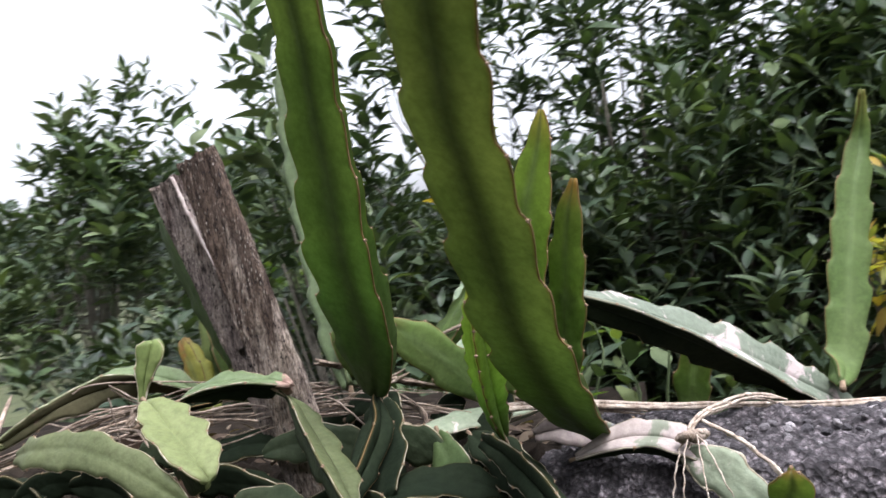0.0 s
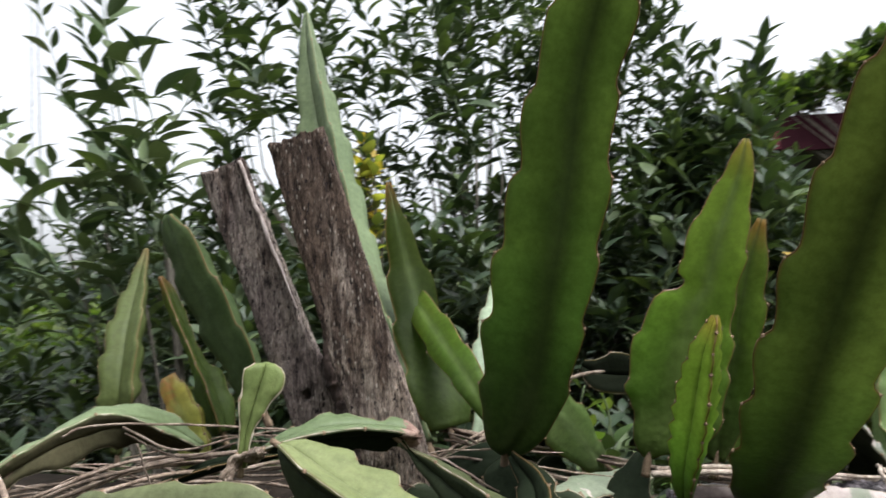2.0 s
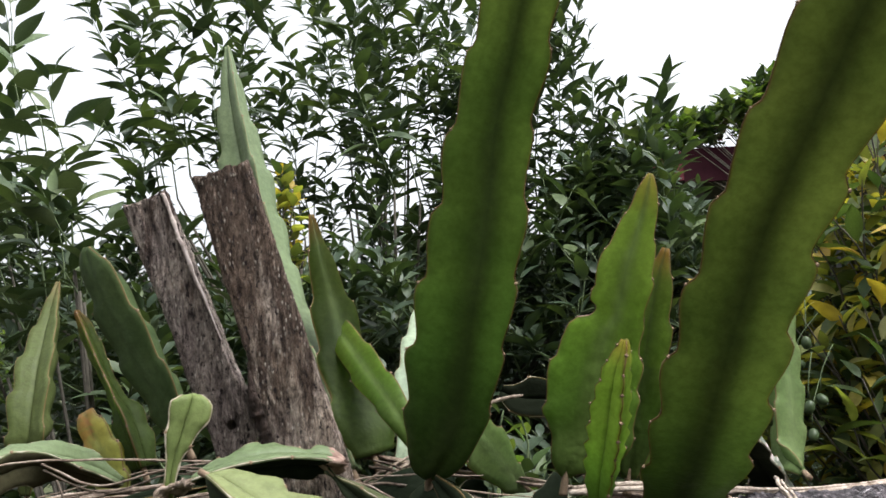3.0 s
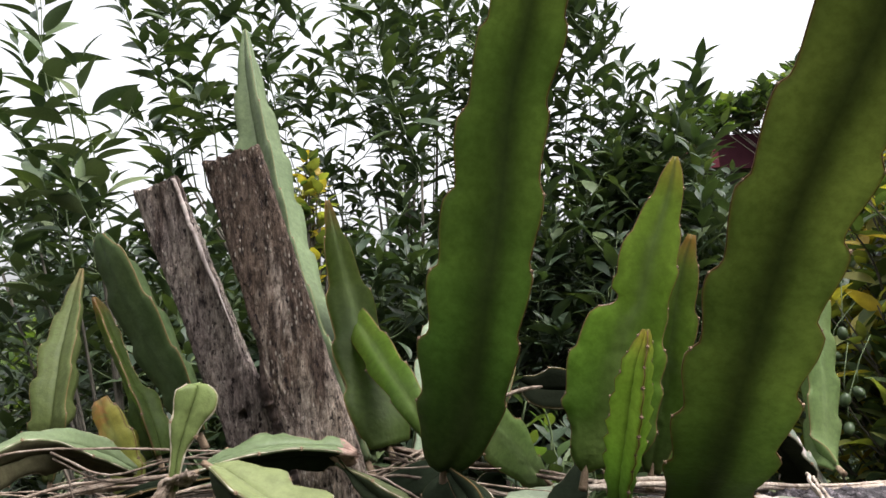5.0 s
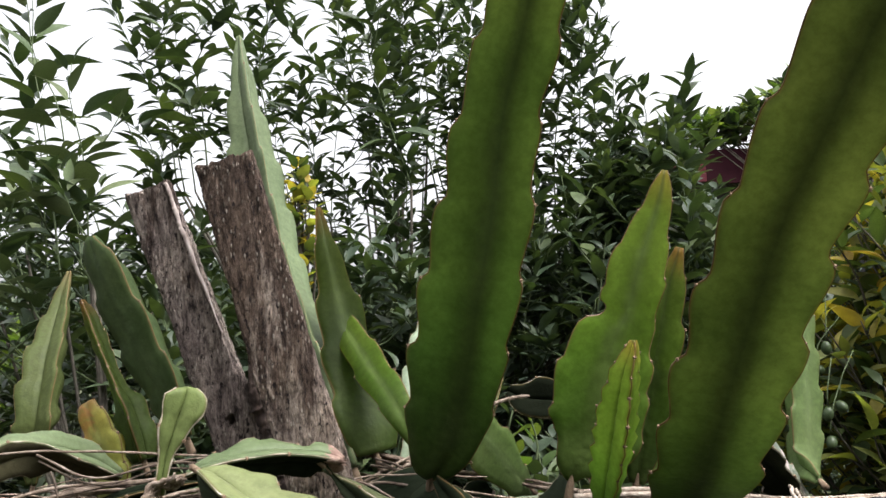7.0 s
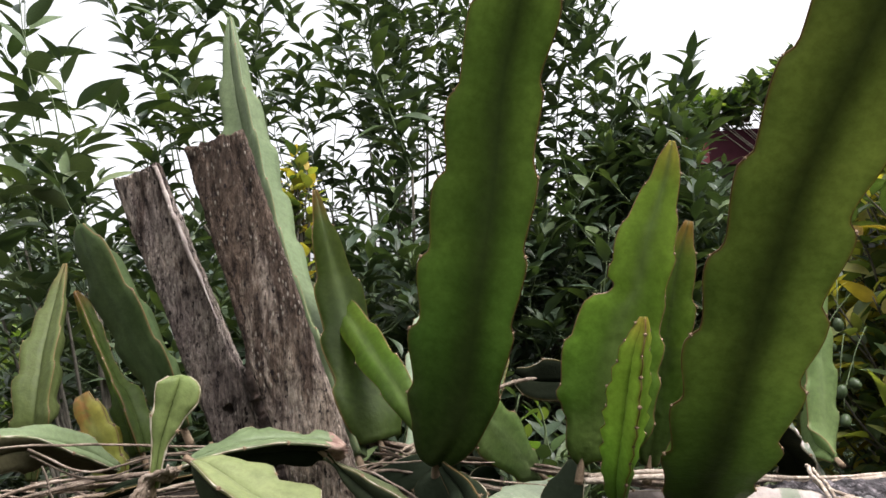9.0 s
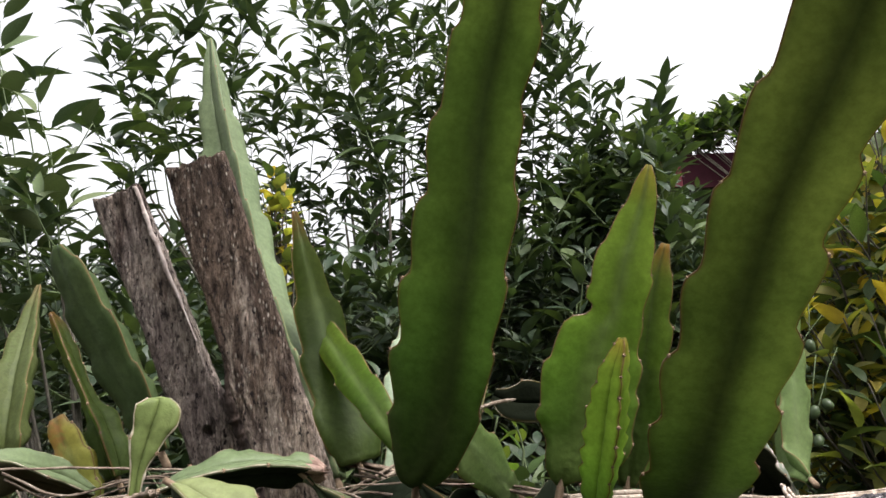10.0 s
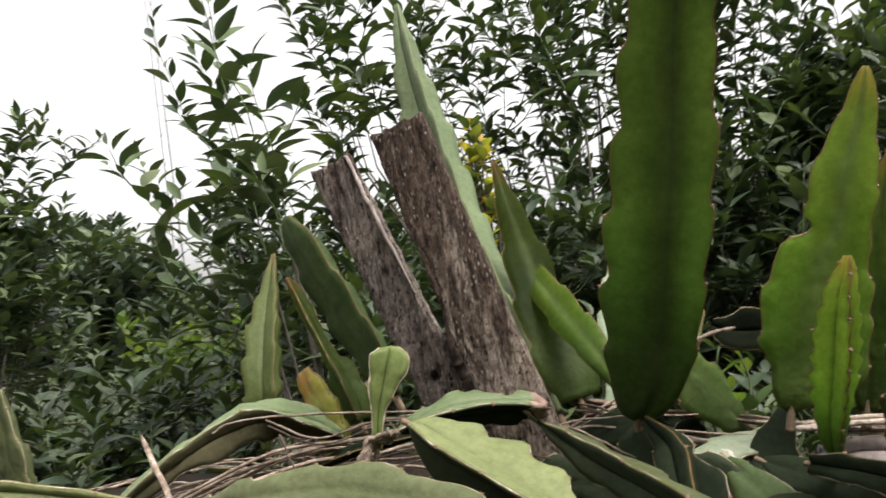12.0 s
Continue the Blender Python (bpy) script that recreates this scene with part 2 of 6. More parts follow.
FRUIT = plain_noise("green_fruit", [(0.3, (0.024, 0.042, 0.016)), (0.7, (0.044, 0.066, 0.026))], 60, 0.4, 0.1)


def wood_material(name, dark, mid, pale, soaked):
    """Grey weathered split timber: fibrous grain, damp dark top, pale raised splinters and pits."""
    m, n, l, p = material(name)
    fibre = noise_node(n, l, 430, 5, 0.7, (1.0, 1.0, 0.16), 0.4)
    chunk = noise_node(n, l, 170, 8, 0.8, (1.0, 1.0, 0.42), 0.7)
    streak = noise_node(n, l, 90, 5, 0.7, (1, 1, 0.16), 0.3)
    blot = noise_node(n, l, 34, 5, 0.65, (1, 1, 0.6), 0.3)
    co = n.new("ShaderNodeTexCoord")
    c = ramp(n, l, chunk.outputs["Fac"], [(0.36, dark), (0.47, mid), (0.62, pale)]).outputs["Color"]
    c = mixed(n, l, 1.0, c, ramp(n, l, fibre.outputs["Fac"], [(0.34, (0.36, 0.33, 0.33)), (0.48, (0.96, 0.95, 0.94)), (0.62, (1.4, 1.37, 1.34))]).outputs["Color"], "MULTIPLY")
    c = mixed(n, l, 1.0, c, ramp(n, l, blot.outputs["Fac"], [(0.36, (0.66, 0.62, 0.62)), (0.5, (1, 0.98, 0.96)), (0.62, (1.22, 1.18, 1.12))]).outputs["Color"], "MULTIPLY")
    # the rain-soaked top breaks up into streaks
    sep = n.new("ShaderNodeSeparateXYZ")
    l.new(co.outputs["Object"], sep.inputs[0])
    rise = n.new("ShaderNodeMath")
    rise.operation = "MULTIPLY"
    rise.inputs[1].default_value = 1.3
    l.new(sep.outputs["Z"], rise.inputs[0])
    wet = n.new("ShaderNodeMath")
    wet.operation = "MULTIPLY_ADD"
    wet.inputs[1].default_value = 0.75
    l.new(streak.outputs["Fac"], wet.inputs[0])
    l.new(rise.outputs[0], wet.inputs[2])
    c = mixed(n, l, ramp(n, l, wet.outputs[0], [(soaked, (0, 0, 0)), (soaked + 0.08, (0.9, 0.9, 0.9))]).outputs["Color"], c,
              mixed(n, l, 1.0, c, (0.29, 0.245, 0.225), "MULTIPLY"))
    # splinters standing off the face, in patches; the light they catch is painted pale
    chips = n.new("ShaderNodeTexVoronoi")
    chips.inputs["Scale"].default_value = 360
    stretched = n.new("ShaderNodeMapping")
    stretched.inputs["Scale"].default_value = (1.0, 1.0, 0.38)
    stretched.inputs["Rotation"].default_value = (0, radians(17), 0)
    l.new(co.outputs["Object"], stretched.inputs["Vector"])
    l.new(stretched.outputs["Vector"], chips.inputs["Vector"])
    zone = noise_node(n, l, 26, 3, 0.6, (1, 1, 0.8))
    where = ramp(n, l, zone.outputs["Fac"], [(0.46, (0, 0, 0)), (0.58, (1, 1, 1))]).outputs["Color"]
    flake = mixed(n, l, 1.0, ramp(n, l, chips.outputs["Distance"], [(0.16, (1, 1, 1)), (0.30, (0, 0, 0))]).outputs["Color"], where, "MULTIPLY")
    c = mixed(n, l, mixed(n, l, 1.0, flake, (0.6, 0.6, 0.6), "MULTIPLY"), c, (0.74, 0.66, 0.57))
    pits = noise_node(n, l, 330, 3, 0.6, (1, 1, 0.4))
    hollow = ramp(n, l, pits.outputs["Fac"], [(0.35, (1, 1, 1)), (0.40, (0, 0, 0))]).outputs["Color"]
    c = mixed(n, l, hollow, c, (0.035, 0.027, 0.027))
    l.new(c, p.inputs["Base Color"])
    p.inputs["Roughness"].default_value = 0.92
    p.inputs["Specular IOR Level"].default_value = 0.15
    below = None
    for source, strength, distance in ((blot.outputs["Fac"], 0.5, 0.010), (chunk.outputs["Fac"], 0.9, 0.007), (fibre.outputs["Fac"], 1.0, 0.006), (flake, 1.0, 0.003)):
        relief = n.new("ShaderNodeBump")
        relief.inputs["Strength"].default_value, relief.inputs["Distance"].default_value = strength, distance
        l.new(source, relief.inputs["Height"])
        if below:
            l.new(below.outputs["Normal"], relief.inputs["Normal"])
        below = relief
    l.new(below.outputs["Normal"], p.inputs["Normal"])
    return m


TIMBER = wood_material("weathered_timber", (0.046, 0.037, 0.032), (0.290, 0.240, 0.206), (0.54, 0.465, 0.405), 0.665)
TIMBER_GREY = wood_material("silvered_timber", (0.044, 0.037, 0.035), (0.262, 0.222, 0.205), (0.49, 0.43, 0.395), 0.83)


def rubble_material():
    m, n, l, p = material("rubble_concrete")
    v = n.new("ShaderNodeTexVoronoi")
    v.inputs["Scale"].default_value = 190
    co = n.new("ShaderNodeTexCoord")
    l.new(co.outputs["Object"], v.inputs["Vector"])
    t = noise_node(n, l, 85, 8, 0.8)
    c = ramp(n, l, t.outputs["Fac"], [(0.35, (0.016, 0.014, 0.016)), (0.5, (0.058, 0.051, 0.055)), (0.63, (0.24, 0.215, 0.225))]).outputs["Color"]
    grit = ramp(n, l, v.outputs["Distance"], [(0.15, (1.25, 1.22, 1.22)), (0.6, (0.45, 0.44, 0.45))]).outputs["Color"]
    c = mixed(n, l, 1.0, c, grit, "MULTIPLY")
    l.new(c, p.inputs["Base Color"])
    p.inputs["Roughness"].default_value = 0.95
    bump(n, l, p, v.outputs["Distance"], 0.9, 0.005)
    return m


RUBBLE = rubble_material()


def stone_material():
    m, n, l, p = material("crushed_stone")
    t = noise_node(n, l, 140, 5, 0.7)
    info = n.new("ShaderNodeObjectInfo")
    c = ramp(n, l, info.outputs["Random"], [(0.0, (0.045, 0.041, 0.046)), (0.5, (0.10, 0.092, 0.098)), (0.85, (0.20, 0.185, 0.19)), (1.0, (0.36, 0.335, 0.34))]).outputs["Color"]
    l.new(mixed(n, l, 1.0, c, ramp(n, l, t.outputs["Fac"], [(0.35, (0.6, 0.6, 0.6)), (0.65, (1.3, 1.3, 1.3))]).outputs["Color"], "MULTIPLY"), p.inputs["Base Color"])
    p.inputs["Roughness"].default_value = 0.9
    bump(n, l, p, t.outputs["Fac"], 0.5, 0.002)
    return m


STONE = stone_material()
# soil kept near black: the shade of the cavity is in its colour
SOIL = plain_noise("shaded_soil", [(0.3, (0.010, 0.008, 0.006)), (0.7, (0.028, 0.022, 0.017))], 30, 0.98, 0.9, 0.01, sheen=0.05)
GROUND = plain_noise("grassy_ground", [(0.3, (0.03, 0.035, 0.016)), (0.55, (0.06, 0.07, 0.03)), (0.8, (0.11, 0.09, 0.06))], 3, 0.98, 0.6, 0.03)
ROOF_RED = plain_noise("red_roof_paint", [(0.3, (0.085, 0.020, 0.027)), (0.7, (0.13, 0.038, 0.046))], 6, 0.8, 0.2, sheen=0.05)
FASCIA_RED = plain_noise("dark_red_board_paint", [(0.3, (0.020, 0.006, 0.009)), (0.7, (0.032, 0.010, 0.014))], 9, 0.8, 0.2, sheen=0.03)
HOUSE_WALL = plain_noise("shaded_house_wall", [(0.3, (0.05, 0.045, 0.045)), (0.7, (0.085, 0.08, 0.075))], 4, 0.9, 0.2)
METAL = plain_noise("galvanised_steel", [(0.3, (0.30, 0.31, 0.32)), (0.7, (0.42, 0.43, 0.44))], 5, 0.5, 0.1)
CABLE = plain_noise("black_cable", [(0.3, (0.02, 0.02, 0.02)), (0.7, (0.04, 0.04, 0.04))], 10, 0.6, 0.1)

# plain grey for the unseen wall that blocks sky light
BLOCKER_GREY = plain_noise("plain_blocker_grey", [(0.3, (0.10, 0.10, 0.09)), (0.7, (0.18, 0.175, 0.16))], 2, 0.9, 0.3)


# ---- builders ----
def mesh_ob(name, verts, faces, mat, parent=None, label="", smooth=True):
    me = bpy.data.meshes.new(name)
    me.from_pydata([tuple(v) for v in verts], [], faces)
    me.materials.append(mat)
    me.polygons.foreach_set("use_smooth", [smooth] * len(me.polygons))
    ob = new(name, me)
    if parent:
        ob.parent = parent
    if label:
        tagged(ob, label)
    return ob


def thing(name, label, category, at=(0, 0, 0), group="", kind=""):
    ob = new(name)
    ob.empty_display_size = 0.02
    ob.location = at
    return tagged(ob, label, category, group, kind)


def spline(points, steps):
    """A smooth curve through the points (Catmull-Rom), as an array with even steps."""
    p = np.array(points, float)
    q = np.vstack([2 * p[0] - p[1], p, 2 * p[-1] - p[-2]])
    out = []
    for k in range(len(p) - 1):
        a, b, c, d = q[k:k + 4]
        for u in np.linspace(0, 1, 24, endpoint=False):
            out.append(0.5 * (2 * b + (c - a) * u + (2 * a - 5 * b + 4 * c - d) * u * u + (3 * b - a - 3 * c + d) * u ** 3))
    out.append(p[-1])
    out = np.array(out)
    run = np.r_[0, np.cumsum(np.linalg.norm(np.diff(out[:, :3], axis=0), axis=1))]
    at = np.linspace(0, run[-1], steps)
    return np.stack([np.interp(at, run, col) for col in out.T], 1), run[-1]


def tube(path, radii, sides=6):
    """Vertices and faces of a tapered tube along a path, closed at both ends."""
    path = np.asarray(path, float)
    tan = np.gradient(path, axis=0)
    tan /= np.linalg.norm(tan, axis=1)[:, None] + 1e-9
    side = np.cross(tan, (0.31, 0.87, 0.38))
    side /= np.linalg.norm(side, axis=1)[:, None] + 1e-9
    other = np.cross(tan, side)
    verts, faces = [], []
    for k in range(len(path)):
        for j in range(sides):
            a = 2 * math.pi * j / sides
            verts.append(path[k] + radii[k] * (math.cos(a) * side[k] + math.sin(a) * other[k]))
    for k in range(len(path) - 1):
        for j in range(sides):
            i, i2 = k * sides + j, k * sides + (j + 1) % sides
            faces.append((i, i2, i2 + sides, i + sides))
    faces.append(tuple(range(sides))[::-1])
    faces.append(tuple(len(verts) - sides + j for j in range(sides)))
    return verts, faces


def joined(pieces):
    verts, faces = [], []
    for v, f in pieces:
        n = len(verts)
        verts += list(v)
        faces += [tuple(i + n for i in face) for face in f]
    return verts, faces


def smooth01(a, b, x):
    u = min(max((x - a) / (b - a), 0), 1)
    return u * u * (3 - 2 * u)


def areole_mesh():
    """A small woolly cushion with three short spines."""
    bm = bmesh.new()
    bmesh.ops.create_icosphere(bm, subdivisions=1, radius=0.0020, matrix=Matrix.Diagonal((1, 1, 0.8, 1)))
    for a in (0.3, 2.3, 4.4):
        d = Vector((math.cos(a), math.sin(a), 1.1)).normalized()
        bmesh.ops.create_cone(bm, cap_ends=False, segments=4, radius1=0.00032, radius2=0.0001, depth=0.0028,
                              matrix=Matrix.Translation(d * 0.0019) @ d.to_track_quat("Z", "Y").to_matrix().to_4x4())
    me = bpy.data.meshes.new("areole")
    bm.to_mesh(me)
    bm.free()
    me.materials.append(AREOLE)
    return me


AREOLE_MESH = areole_mesh()


def cactus_stem(label, spine, third, spread, pitch, depth, mat, cut=False, anchors=None, dry=False, under=None, twist=None, bite=None, rim=1.0, bias=0.0):
    """A three-ribbed climbing cactus joint. spine: x, y, z and the half width, from base to tip; third: the way the
    third rib points; spread: degrees from it to the two others; pitch: metres between areoles; depth of the scallops;
    anchors: how far along the spine an areole sits on each rib; dry: corky pale rib edges;
    under: darker skin that puts shade on the lower side; twist: degrees from base to tip;
    bite: how far up the leftmost rib, or the topmost if a fourth value is given, a piece is missing, its half length
    and its depth;
    rim: how thick the dried edge is; bias: by how much the core lies nearer to the last rib at the base."""
    steps = max(26, int(np.linalg.norm(np.diff(np.array(spine)[:, :3], axis=0), axis=1).sum() / 0.0042))
    line, length = spline(spine, steps)
    pos, width = line[:, :3], np.maximum(line[:, 3], 0.0015)
    tan = np.gradient(pos, axis=0)
    tan /= np.linalg.norm(tan, axis=1)[:, None]
    third = np.array(third, float)
    root = thing("cactus_stem", label, "cactus", pos[0], group="cactus joints")
    rng = random.Random(label)
    phases = [rng.random() for _ in range(3)]
    if anchors:
        phases = [(-a / pitch) % 1 for a in anchors]
    twist = rng.uniform(-4, 4) if twist is None else twist
    angles = (0, spread, -spread)
    verts, faces, edges, spots = [], [], [[], [], []], []
    swing = math.radians(spread) / 2
    if bite:
        ahead = third - tan[steps // 2] * third.dot(tan[steps // 2])
        beside = np.cross(tan[steps // 2], ahead)
        ways = [math.cos(math.radians(a)) * ahead + math.sin(math.radians(a)) * beside for a in angles]
        eaten = max(range(3), key=lambda r: ways[r][2]) if len(bite) > 3 else min(range(3), key=lambda r: ways[r][0])
    valley = (swing, math.radians(180), -swing)
    for k in range(steps):
        s = k / (steps - 1)
        n = third - tan[k] * third.dot(tan[k])
        n /= np.linalg.norm(n)
        b = np.cross(tan[k], n)
        core = min(0.0075, 0.32 * width[k])
        off = bias * (1 - s)
        pos[k] = pos[k] - b * off * width[k]
        ring = []
        order = (0, 1, 2)
        for r in order:
            a = math.radians(angles[r] + twist * (s - 0.5))
            d, e = math.cos(a) * n + math.sin(a) * b, -math.sin(a) * n + math.cos(a) * b
            u = (s * length / pitch + phases[r]) % 1
            dip = smooth01(0.0, 0.16, u) * (1 - smooth01(0.16, 0.95, u))
            wave = 0.035 * noise.noise(Vector((s * length * 35, r * 7.3, phases[0] * 9)))
            rad = width[k] * (1 - depth * dip * min(1, width[k] / 0.012) * smooth01(0.02, 0.22, s) + wave)
            if bite and r == eaten and abs(s * length - bite[0]) < bite[1]:
                rad *= 1 - bite[2] * math.sqrt(1 - ((s * length - bite[0]) / bite[1]) ** 2) * (1 + 0.3 * wave / 0.035)
            if dry:
                rad *= 1 + 0.06 * noise.noise(Vector((s * length * 130, r * 2.7, phases[1] * 7))) + 0.16 * noise.noise(Vector((s * length * 38, r * 4.1, phases[2] * 7)))
            rad = max(rad * (1 + (0, off, -off)[r]), 0.0014)
            lean = 0.035 * rad * noise.noise(Vector((s * length * 22, r * 3.1 + 4, phases[1] * 9)))
            t0, t1, t2, t3 = min(0.0011, rad * 0.3), min(0.0024, rad * 0.32), min(0.0040, rad * 0.34), min(0.0052, rad * 0.28)
            edge = pos[k] + rad * d + lean * e
            edges[r].append(edge)
            ring += [pos[k] + 0.19 * rad * d - t3 * e, pos[k] + 0.38 * rad * d - t2 * e, pos[k] + 0.72 * rad * d - t1 * e + 0.5 * lean * e, edge - t0 * e,
                     edge + t0 * e, pos[k] + 0.72 * rad * d + t1 * e + 0.5 * lean * e, pos[k] + 0.38 * rad * d + t2 * e,
                     pos[k] + 0.19 * rad * d + t3 * e]
            va = math.radians(twist * (s - 0.5)) + valley[r]
            ring.append(pos[k] + core * (0.62 if r != 1 else 0.85) * (math.cos(va) * n + math.sin(va) * b))
            if k and u < last[r] and 0.04 < s < 0.985:
                spots.append((edge, d, r))
        if k == 0:
            last = [0, 0, 0]
        last = [(s * length / pitch + ph) % 1 for ph in phases]
        verts += ring
    sides = 27
    for k in range(steps - 1):
        for j in range(sides):
            i, i2 = k * sides + j, k * sides + (j + 1) % sides
            faces.append((i, i2, i2 + sides, i + sides))
    faces.append(tuple(range(sides))[::-1])
    if not cut:
        faces.append(tuple(len(verts) - sides + j for j in range(sides)))
    base = pos[0]
    body = mesh_ob("body", np.array(verts) - base, faces, mat, root)
    # underside shade comes as a separate dark skin on the lower faces
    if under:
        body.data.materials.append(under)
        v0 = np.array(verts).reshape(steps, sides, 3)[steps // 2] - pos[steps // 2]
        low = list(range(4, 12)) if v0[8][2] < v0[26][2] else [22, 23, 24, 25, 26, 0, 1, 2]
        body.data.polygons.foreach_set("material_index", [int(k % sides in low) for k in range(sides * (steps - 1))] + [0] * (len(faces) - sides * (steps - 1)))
    thin = body.data.attributes.new("thinness_and_shade", "FLOAT", "POINT")
    # core passes less as thick flesh; the fall towards the base imitates shade
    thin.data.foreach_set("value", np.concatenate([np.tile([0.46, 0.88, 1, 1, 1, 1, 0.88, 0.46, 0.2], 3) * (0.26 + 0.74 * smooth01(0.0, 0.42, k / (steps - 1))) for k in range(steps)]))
    edge_band = body.data.attributes.new("edge", "FLOAT", "POINT")
    edge_band.data.foreach_set("value", np.tile([0, 0, 0, 1, 1, 0, 0, 0, 0], 3 * steps).astype(float))
    along = body.data.attributes.new("along", "FLOAT", "POINT")
    along.data.foreach_set("value", np.repeat(np.linspace(0, 1, steps), sides))
    if bite:
        gone = [k for k in range(steps) if abs(k / (steps - 1) * length - bite[0]) < bite[1] * 1.15]
        v, f = tube(spline(np.array(edges[eaten])[gone] - base, 24)[0], [0.0006 + 0.0007 * noise.noise(Vector((k * 0.9, 3.3, 1))) for k in range(24)], 7)
        mesh_ob("scar", v, f, CUT_END, root, "crusty pale brown healed bite")
    margins = []
    for r in range(3):
        cork = np.array([max(0.3, 1 + 1.8 * noise.noise(Vector((k * 0.35, r * 5.1, phases[2] * 9)))) for k in range(steps)])
        v, f = tube(np.array(edges[r]) - base, np.minimum((0.00032 * rim * cork) if dry else 0.00034 * rim, 0.12 * rim * width), 5)
        margins.append(mesh_ob("horny_margin", v, f, DRY_RIM if dry else MARGIN, root, "pale corky dried rib edge" if dry else "thin brown horny rib edge"))
    for at, d, r in spots:
        ob = new("areole", AREOLE_MESH)
        ob.parent = margins[r]
        size = rng.uniform(0.5, 0.8)
        ob.matrix_local = Matrix.LocRotScale(Vector(at - base), Vector(d).to_track_quat("Z", "Y"), Vector((size, size, size)))
    if cut:
        v, f = torn_end(pos[-1] - base, tan[-1], np.array(verts[-sides:]) - base, rng)
        mesh_ob("cut_end", v, f, CUT_END, root, "shrivelled brown cut end")
    reach = 0.006 if dry else 0.014
    stalk = spline([pos[0] - tan[0] * reach, pos[0] - tan[0] * reach * 0.4, pos[0] + tan[0] * 0.008], 8)[0]
    v, f = tube(stalk - base, np.linspace(0.0034, 0.0026, 8) * rng.uniform(0.8, 1.1) * (0.6 if dry else 1), 8)
    mesh_ob("stalk", v, f, STALK, root, "brown woody stalk")
    return root


def torn_end(at, way, rim, rng):
    """A puckered ragged cap that closes a broken joint."""
    verts, faces, n = [], [], len(rim)
    for depth_in, shrink in ((-0.011, 1.06), (-0.004, 1.12), (0.004, 1.0), (0.009, 0.5), (0.005, 0.1)):
        for v in rim:
            verts.append(at + (v - at) * (shrink + rng.uniform(-0.09, 0.09)) + way * (depth_in + rng.uniform(-0.003, 0.003)))
    for k in range(4):
        for j in range(n):
            i, i2 = k * n + j, k * n + (j + 1) % n
            faces.append((i, i2, i2 + n, i + n))
    faces.append(tuple(4 * n + j for j in range(n)))
    return verts, faces


def leaf_template(half, fold, curl, tip=0.30, twist=0.0):
    """A pointed leaf one unit long along y on a short stalk, folded at the midrib, arching over and twisting a little."""
    rows = ((0.0, 0.0), (0.07, 0.10), (0.14, 0.46), (0.25, 0.82), (0.38, 1.0), (0.52, 0.96), (0.66, 0.78), (0.79, 0.52), (0.90, tip * 0.8), (1.0, 0.0))
    verts, faces, ids = [], [], []
    for v, w in rows:
        z = curl * (0.35 * v - 1.25 * v * v)
        turn = twist * v
        if w == 0:
            ids.append((len(verts),))
            verts.append((0, v, z))
        else:
            x = half * w
            ids.append(tuple(len(verts) + j for j in range(3)))
            rise, c, d = fold * x * (1 - 0.25 * v), math.cos(turn), math.sin(turn)
            verts += [(-x * c - rise * d, v, z + rise * c - x * d), (0, v, z), (x * c - rise * d, v, z + rise * c + x * d)]
    for a, b in zip(ids, ids[1:]):
        if len(a) == 1:
            faces += [(a[0], b[1], b[0]), (a[0], b[2], b[1])]
        elif len(b) == 1:
            faces += [(a[0], a[1], b[0]), (a[1], a[2], b[0])]
        else:
            faces += [(a[0], a[1], b[1], b[0]), (a[1], a[2], b[2], b[1])]
    return np.array(verts), faces


SLENDER = [leaf_template(w, f, c, 0.3, q) for w, f, c, q in ((0.15, 0.45, 0.24, 0.3), (0.175, 0.30, 0.40, -0.4), (0.14, 0.6, 0.48, 0.2), (0.19, 0.22, 0.30, -0.2), (0.16, 0.5, 0.16, 0.5))]
LANCE = [leaf_template(w, f, c, 0.35, q) for w, f, c, q in ((0.16, 0.5, 0.25, 0.4), (0.18, 0.35, 0.4, -0.5), (0.15, 0.6, 0.12, 0.2))]
BROAD = [leaf_template(0.27, 0.25, c, 0.5) for c in (0.08, 0.2, 0.3)]


def leaf_matrix(at, way, up, size):
    y = Vector(way).normalized()
    x = y.cross(Vector(up))
    if x.length < 1e-3:
        x = y.cross(Vector((1, 0, 0.2)))
    x.normalize()
    z = x.cross(y)
    return np.array(((x.x, y.x, z.x, at[0]), (x.y, y.y, z.y, at[1]), (x.z, y.z, z.z, at[2]))) * np.array((size, size, size, 1))


def leaves_mesh(name, placed, templates, mat, parent):
    """All the leaves in one mesh. placed: 3 x 4 matrices."""
    if not placed:
        return None
    verts, faces, n = [], [], 0
    for k, m in enumerate(placed):
        tv, tf = templates[k % len(templates)]
        verts.append(tv @ m[:, :3].T + m[:, 3])
        faces += [tuple(i + n for i in f) for f in tf]
        n += len(tv)
    return mesh_ob(name, np.vstack(verts), faces, mat, parent)


